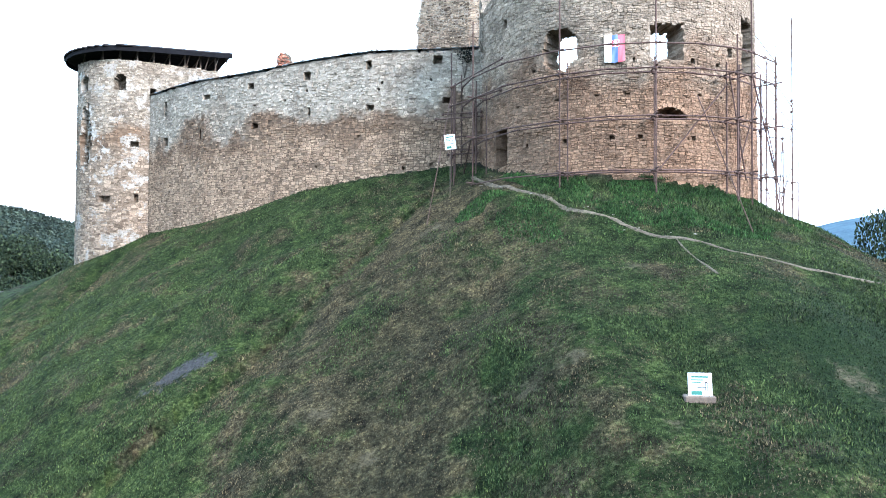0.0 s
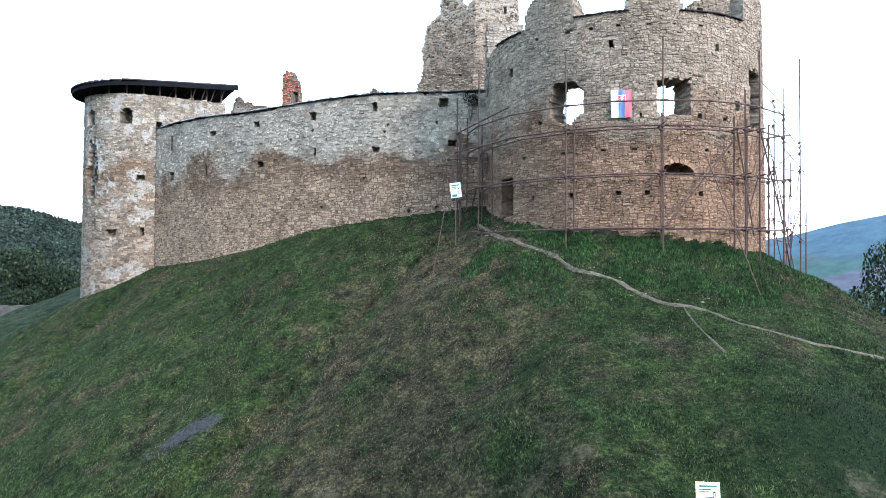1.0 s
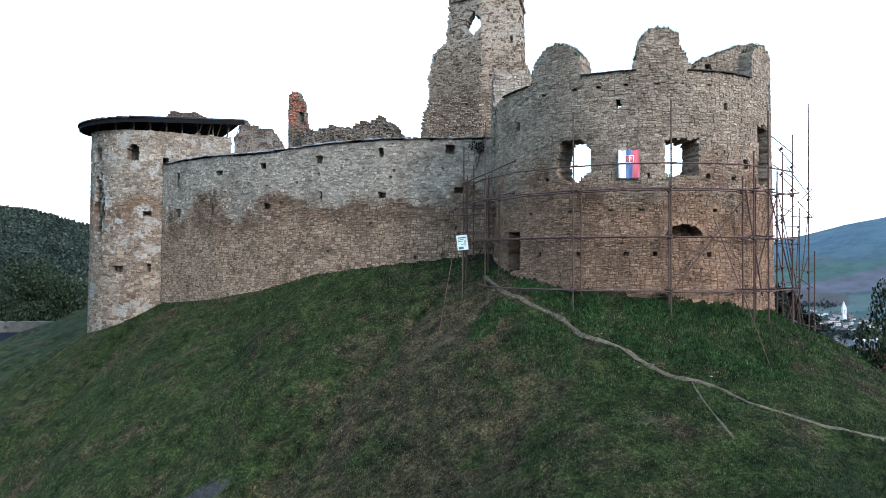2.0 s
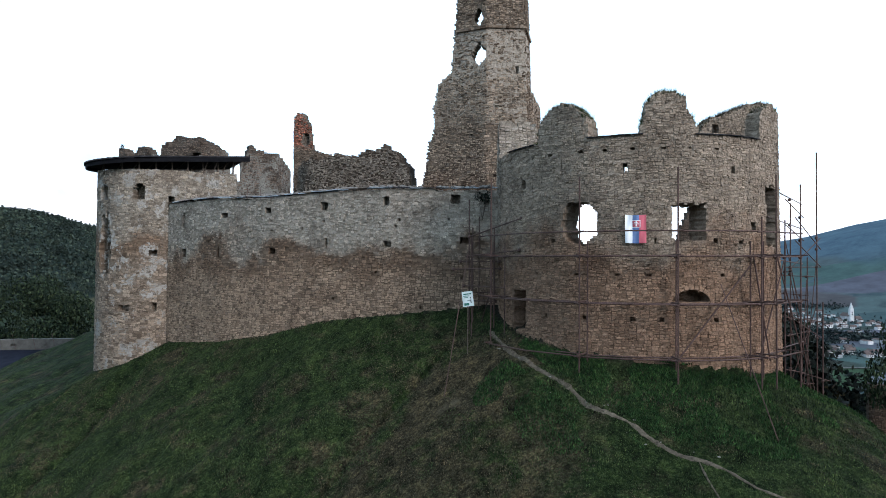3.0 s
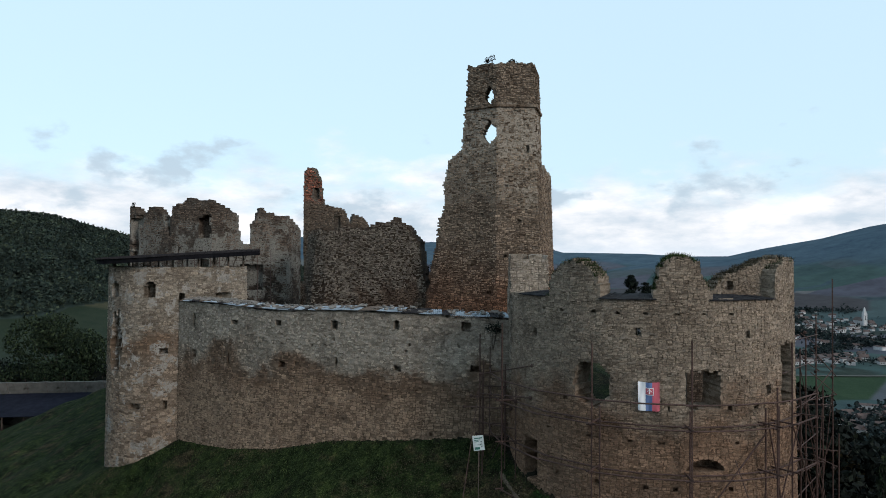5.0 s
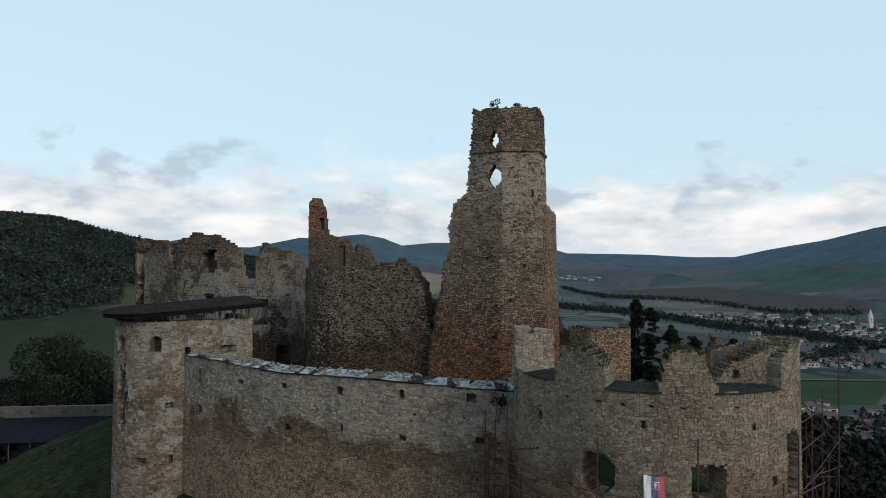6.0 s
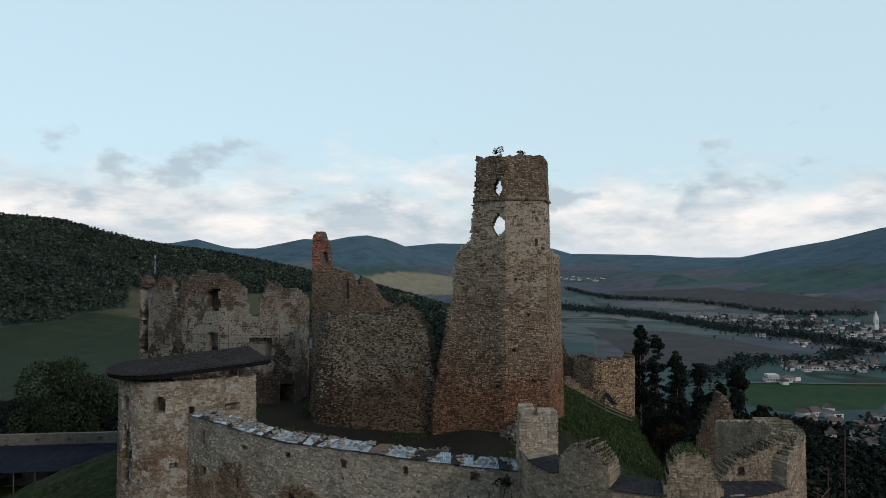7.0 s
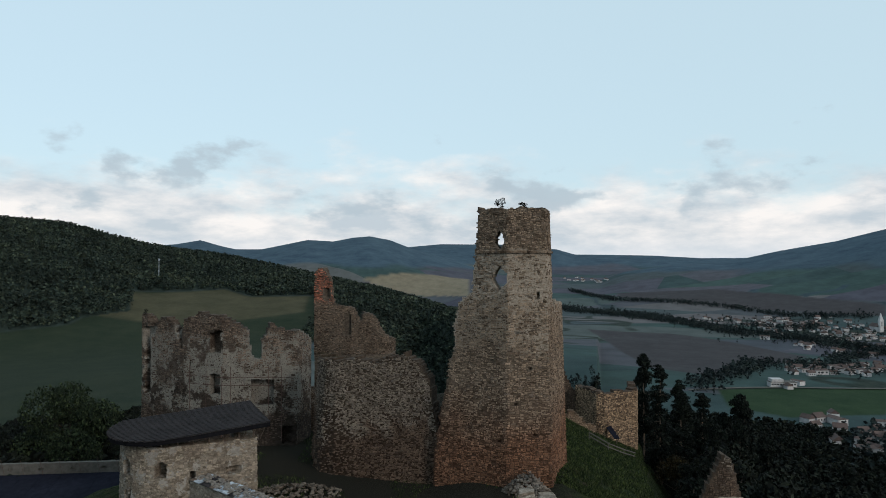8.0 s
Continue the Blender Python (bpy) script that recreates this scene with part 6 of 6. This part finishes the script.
protos = [house(11, 9, 5.5, 3.4, 1, "white walled house with a red-brown gable roof"), house(16, 10, 6, 0.8, 2, "long pale house with a low roof"), house(9, 8, 4.5, 3.0, 3, "small pale house with a steep roof")]
rh = random.Random(12)
TOWN = [(600, 1765, 45, 8), (655, 1630, 90, 14), (757, 1675, 90, 16), (690, 1360, 110, 26), (760, 1480, 110, 26), (830, 1560, 90, 18), (690, 1220, 70, 14), (850, 1700, 90, 14), (455, 935, 40, 9), (500, 970, 50, 14), (540, 985, 45, 10),
        (330, 625, 22, 4), (350, 622, 20, 4), (315, 570, 18, 4), (322, 650, 22, 4), (345, 560, 18, 3), (420, 3110, 90, 10), (500, 2900, 70, 9), (372, 815, 14, 2)]
used = []
for cx, cy, sd, n in TOWN:
    for k in range(n):
        for _ in range(12):
            x, y = cx + rh.uniform(-1, 1) * sd * 1.25, cy + rh.uniform(-1, 1) * sd * 1.25
            if all((x - a) ** 2 + (y - b) ** 2 > 18 ** 2 for a, b in used):
                break
        used.append((x, y))
        s = rh.uniform(0.8, 1.15)
        copy_thing(protos[rh.choice((0, 0, 1, 2))], pose(x, y, ground_z(x, y), 0, 0, rh.uniform(-35, 35) + rh.choice((0, 90)))).scale = (s, s, s)
for k, p in enumerate(protos):
    p.location = (340 + 24 * k, 590 + 22 * k, ground_z(340 + 24 * k, 590 + 22 * k))


def church():
    t = thing("church", "white village church with a slender pointed steeple", "church", at=(899, 1558, ground_z(899, 1558)))
    part("nave", box_bm(15, 30, 12, pose(0, 14, 6, 0, 0, 0)), M_HOUSE, t)
    piece("roof", [(-8.5, -2, 11.5), (8.5, -2, 11.5), (8.5, 30, 11.5), (-8.5, 30, 11.5), (0, -2, 19), (0, 30, 19)], [(0, 1, 4), (2, 3, 5), (1, 2, 5, 4), (3, 0, 4, 5), (3, 2, 1, 0)], M_TILE, t)
    body = part("steeple", box_bm(8, 8, 26, pose(0, -4, 13)), M_HOUSE, t)
    piece("spire", [(-4.3, -8.3, 26), (4.3, -8.3, 26), (4.3, 0.3, 26), (-4.3, 0.3, 26), (0, -4, 44)], [(0, 1, 4), (1, 2, 4), (2, 3, 4), (3, 0, 4), (3, 2, 1, 0)], M_HOUSE, t)
    for z in (16, 21):
        part("window", box_bm(2, 0.2, 3.4, pose(0, -8.1, z)), M_DARK, body)


church()


def far_hall():
    t = thing("long_building", "long flat white building beside the valley road", "building", at=(356, 812, ground_z(356, 812)))
    body = part("wall", box_bm(30, 11, 6, pose(0, 0, 2.8)), M_HOUSE, t)
    part("wall", box_bm(13, 12, 4, pose(-7, 0, 7.5)), M_HOUSE, t)
    part("roof", box_bm(31, 12, 0.5, pose(0, 0, 6.0)), M_CONC, t)
    for k in range(9):
        part("window", box_bm(2.2, 0.2, 1.5, pose(-13 + k * 3.2, -5.6, 3.4)), M_DARK, body)


far_hall()


def valley_road():
    pts = [(240, 786), (275, 792), (363, 805), (478, 817), (600, 826)]
    vs, fs = [], []
    for (x0, y0), (x1, y1) in zip(pts[:-1], pts[1:]):
        for k in range(12):
            for f in (k / 12, (k + 1) / 12):
                x, y = x0 + (x1 - x0) * f, y0 + (y1 - y0) * f
                for w in (-3.5, 3.5):
                    vs.append((x, y + w, max(ground_z(x, y - 3), ground_z(x, y + 3)) + 0.8))
            n = len(vs) - 4
            fs.append((n, n + 2, n + 3, n + 1))
    ob = piece("road", vs, fs, M_CONC)
    tagged(ob, "pale straight valley road", "road", kind="structure")


valley_road()


def ragged_wood(name, label, xs, ys, size, seed, mat, leaves=26):
    """A wood of many trees, each a loose heap of leaf sprays."""
    r = np.random.RandomState(seed)
    m = len(xs)
    s = size * r.uniform(0.6, 1.3, m)
    slim = r.uniform(0.28, 0.5, m)
    d = r.normal(size=(m, leaves, 3))
    d /= np.linalg.norm(d, axis=2)[:, :, None]
    up = r.uniform(0.12, 1.0, (m, leaves)) ** 0.8
    wide = slim[:, None] * s[:, None] * np.sqrt(np.clip(1.15 - up, 0.05, 1)) * r.uniform(0.5, 1.1, (m, leaves))
    c = np.stack((xs[:, None] + d[:, :, 0] * wide, ys[:, None] + d[:, :, 1] * wide, height(xs, ys)[:, None] + s[:, None] * up), 2).reshape(-1, 3)
    k = len(c)
    a = r.normal(size=(k, 3)) * np.array((1, 1, 0.6))
    a /= np.linalg.norm(a, axis=1)[:, None]
    b = np.cross(a, r.normal(size=(k, 3)))
    b /= np.linalg.norm(b, axis=1)[:, None]
    sz = (np.repeat(s, leaves) * r.uniform(0.10, 0.24, k))[:, None]
    v = np.stack((c - a * sz, c + b * sz * 0.7, c + a * sz, c - b * sz * 0.7), 1).reshape(-1, 3)
    ob = piece(name, v.tolist(), np.arange(4 * k).reshape(-1, 4).tolist(), mat)
    return tagged(ob, label, "trees", kind="stuff")


def plant_far():
    r = np.random.RandomState(31)
    n = 150000
    a, d = np.radians(r.uniform(-42, 6, n)), r.uniform(560, 2050, n)
    x, y = np.sin(a) * d, np.cos(a) * d
    ok = r.uniform(0, 1, n) < woodland(x, y) * 0.3
    ragged_wood("woodland", "dark mixed wood covering the ridge", x[ok], y[ok], 12.0, 1, M_WOODS, 10)
    lines = [[(180, 2090), (261, 2065), (462, 1850), (554, 1489), (659, 1409), (722, 1234), (800, 1150)], [(344, 2556), (448, 2232), (672, 2028), (828, 1831), (1016, 1802)], [(327, 880), (413, 1023), (478, 1006), (560, 1030)], [(255, 800), (300, 865), (327, 880)],
             [(560, 1090), (620, 1150), (760, 1260)], [(640, 1640), (720, 1560), (800, 1640)], [(300, 560), (360, 600), (420, 650)], [(280, 520), (330, 540), (380, 560)], [(62, 540), (85, 590), (120, 640), (165, 700)]]
    X, Y = [], []
    for i, ln in enumerate(lines):
        wide = 42 if i == 0 else (24 if i == 8 else 18)
        for p, q in zip(ln[:-1], ln[1:]):
            m = int(math.dist(p, q) / (0.3 if i in (0, 8) else 0.8))
            f = r.uniform(0, 1, m)
            X += list(p[0] + (q[0] - p[0]) * f + r.normal(scale=0.5 * wide, size=m))
            Y += list(p[1] + (q[1] - p[1]) * f + r.normal(scale=wide, size=m))
    for cx, cy, sd, k in TOWN[:11]:
        X += list(r.normal(cx, sd, k * 3))
        Y += list(r.normal(cy, sd, k * 3))
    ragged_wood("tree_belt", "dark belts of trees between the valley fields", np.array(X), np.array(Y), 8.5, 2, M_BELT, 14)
    a, d = np.radians(r.uniform(9.5, 44, 13000)), 165 + 515 * r.uniform(0, 1, 13000) ** 0.75
    x, y = np.sin(a) * d, np.cos(a) * d
    ok = (soft_noise(x, y, 40, 21) > -0.42) & (in_field(x, y, FIELDS["meadow"][0]) < 0.5)
    for hx, hy in [q for q in used if q[1] < 720]:
        ok &= (x - hx) ** 2 + (y + 8 - hy) ** 2 > 13 ** 2
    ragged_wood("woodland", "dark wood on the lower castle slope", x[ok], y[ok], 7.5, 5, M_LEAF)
    # scrub at the foot of the left hillside
    a, d = np.radians(r.uniform(-42, -24, 700)), r.uniform(140, 230, 700)
    x, y = np.sin(a) * d, np.cos(a) * d
    ragged_wood("scrub", "dark scrub at the foot of the castle hill", x, y, 5.5, 3, M_LEAF, 60)


plant_far()


def radio_mast():
    x, y = -588, 1197
    g = ground_z(x, y)
    t = thing("radio_mast", "thin lattice radio mast in front of the wood", "mast")
    for dx, dy in ((-.8, -.5), (.8, -.5), (0, .9)):
        bar("leg", (x + dx, y + dy, g), (x + dx * .3, y + dy * .3, g + 40), t, 0.28, M_TIN, 5)
    for k in range(8):
        bar("cross_bar", (x - .8 + .06 * k, y - .5, g + 5 * k), (x + .8 - .06 * k, y - .5, g + 5 * k + 5), t, 0.16, M_TIN, 4)
    part("antenna", box_bm(3.2, 1.6, 4.0, pose(x, y, g + 40), 0.3), M_TIN, t)


radio_mast()

# ---- single stones of the bastion ----
def near_stones():
    rs_ = random.Random(6)
    shapes = []
    for k in range(12):
        c = [rs_.uniform(0.06, 0.26) for _ in range(8)]
        rim = [(c[0] * .6, 0), (1 - c[1] * .6, 0), (1, c[2]), (1, 1 - c[3]), (1 - c[4] * .6, 1), (c[5] * .6, 1), (0, 1 - c[6]), (0, c[7])]
        f = rs_.uniform(0.1, 0.16)
        vs = [(u, 0, v) for u, v in rim] + [(u + (0.5 - u) * f, -1 + rs_.uniform(-.15, .15), v + (0.5 - v) * f) for u, v in rim]
        shapes.append(mesh_of("stone", vs, [tuple(range(8, 16))] + [(i, (i + 1) % 8, 8 + (i + 1) % 8, 8 + i) for i in range(8)], M_BAST_ONE))
    for s, z, w, h, p in B_NEAR:
        q, n = B_LINE.at(s + w / 2)
        n = n / np.linalg.norm(n)
        t = np.array((-n[1], n[0]))
        o = q - n * (0.06 + 0.012 * (z - 13.0)) - t * w / 2
        ob = new("stone", shapes[rs_.randrange(12)])
        ob.matrix_world = Matrix(((t[0] * w, -n[0] * (p + 0.06), 0, o[0]), (t[1] * w, -n[1] * (p + 0.06), 0, o[1]), (0, 0, h, z + warp(s + w / 2, z + h / 2)), (0, 0, 0, 1)))
        ob.parent = b_shell


near_stones()


# ---- the buildings scaled to fit the camera's view ----
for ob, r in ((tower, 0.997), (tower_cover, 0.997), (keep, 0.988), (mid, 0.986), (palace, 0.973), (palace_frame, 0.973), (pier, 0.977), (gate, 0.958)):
    scale_to_view(ob, r)
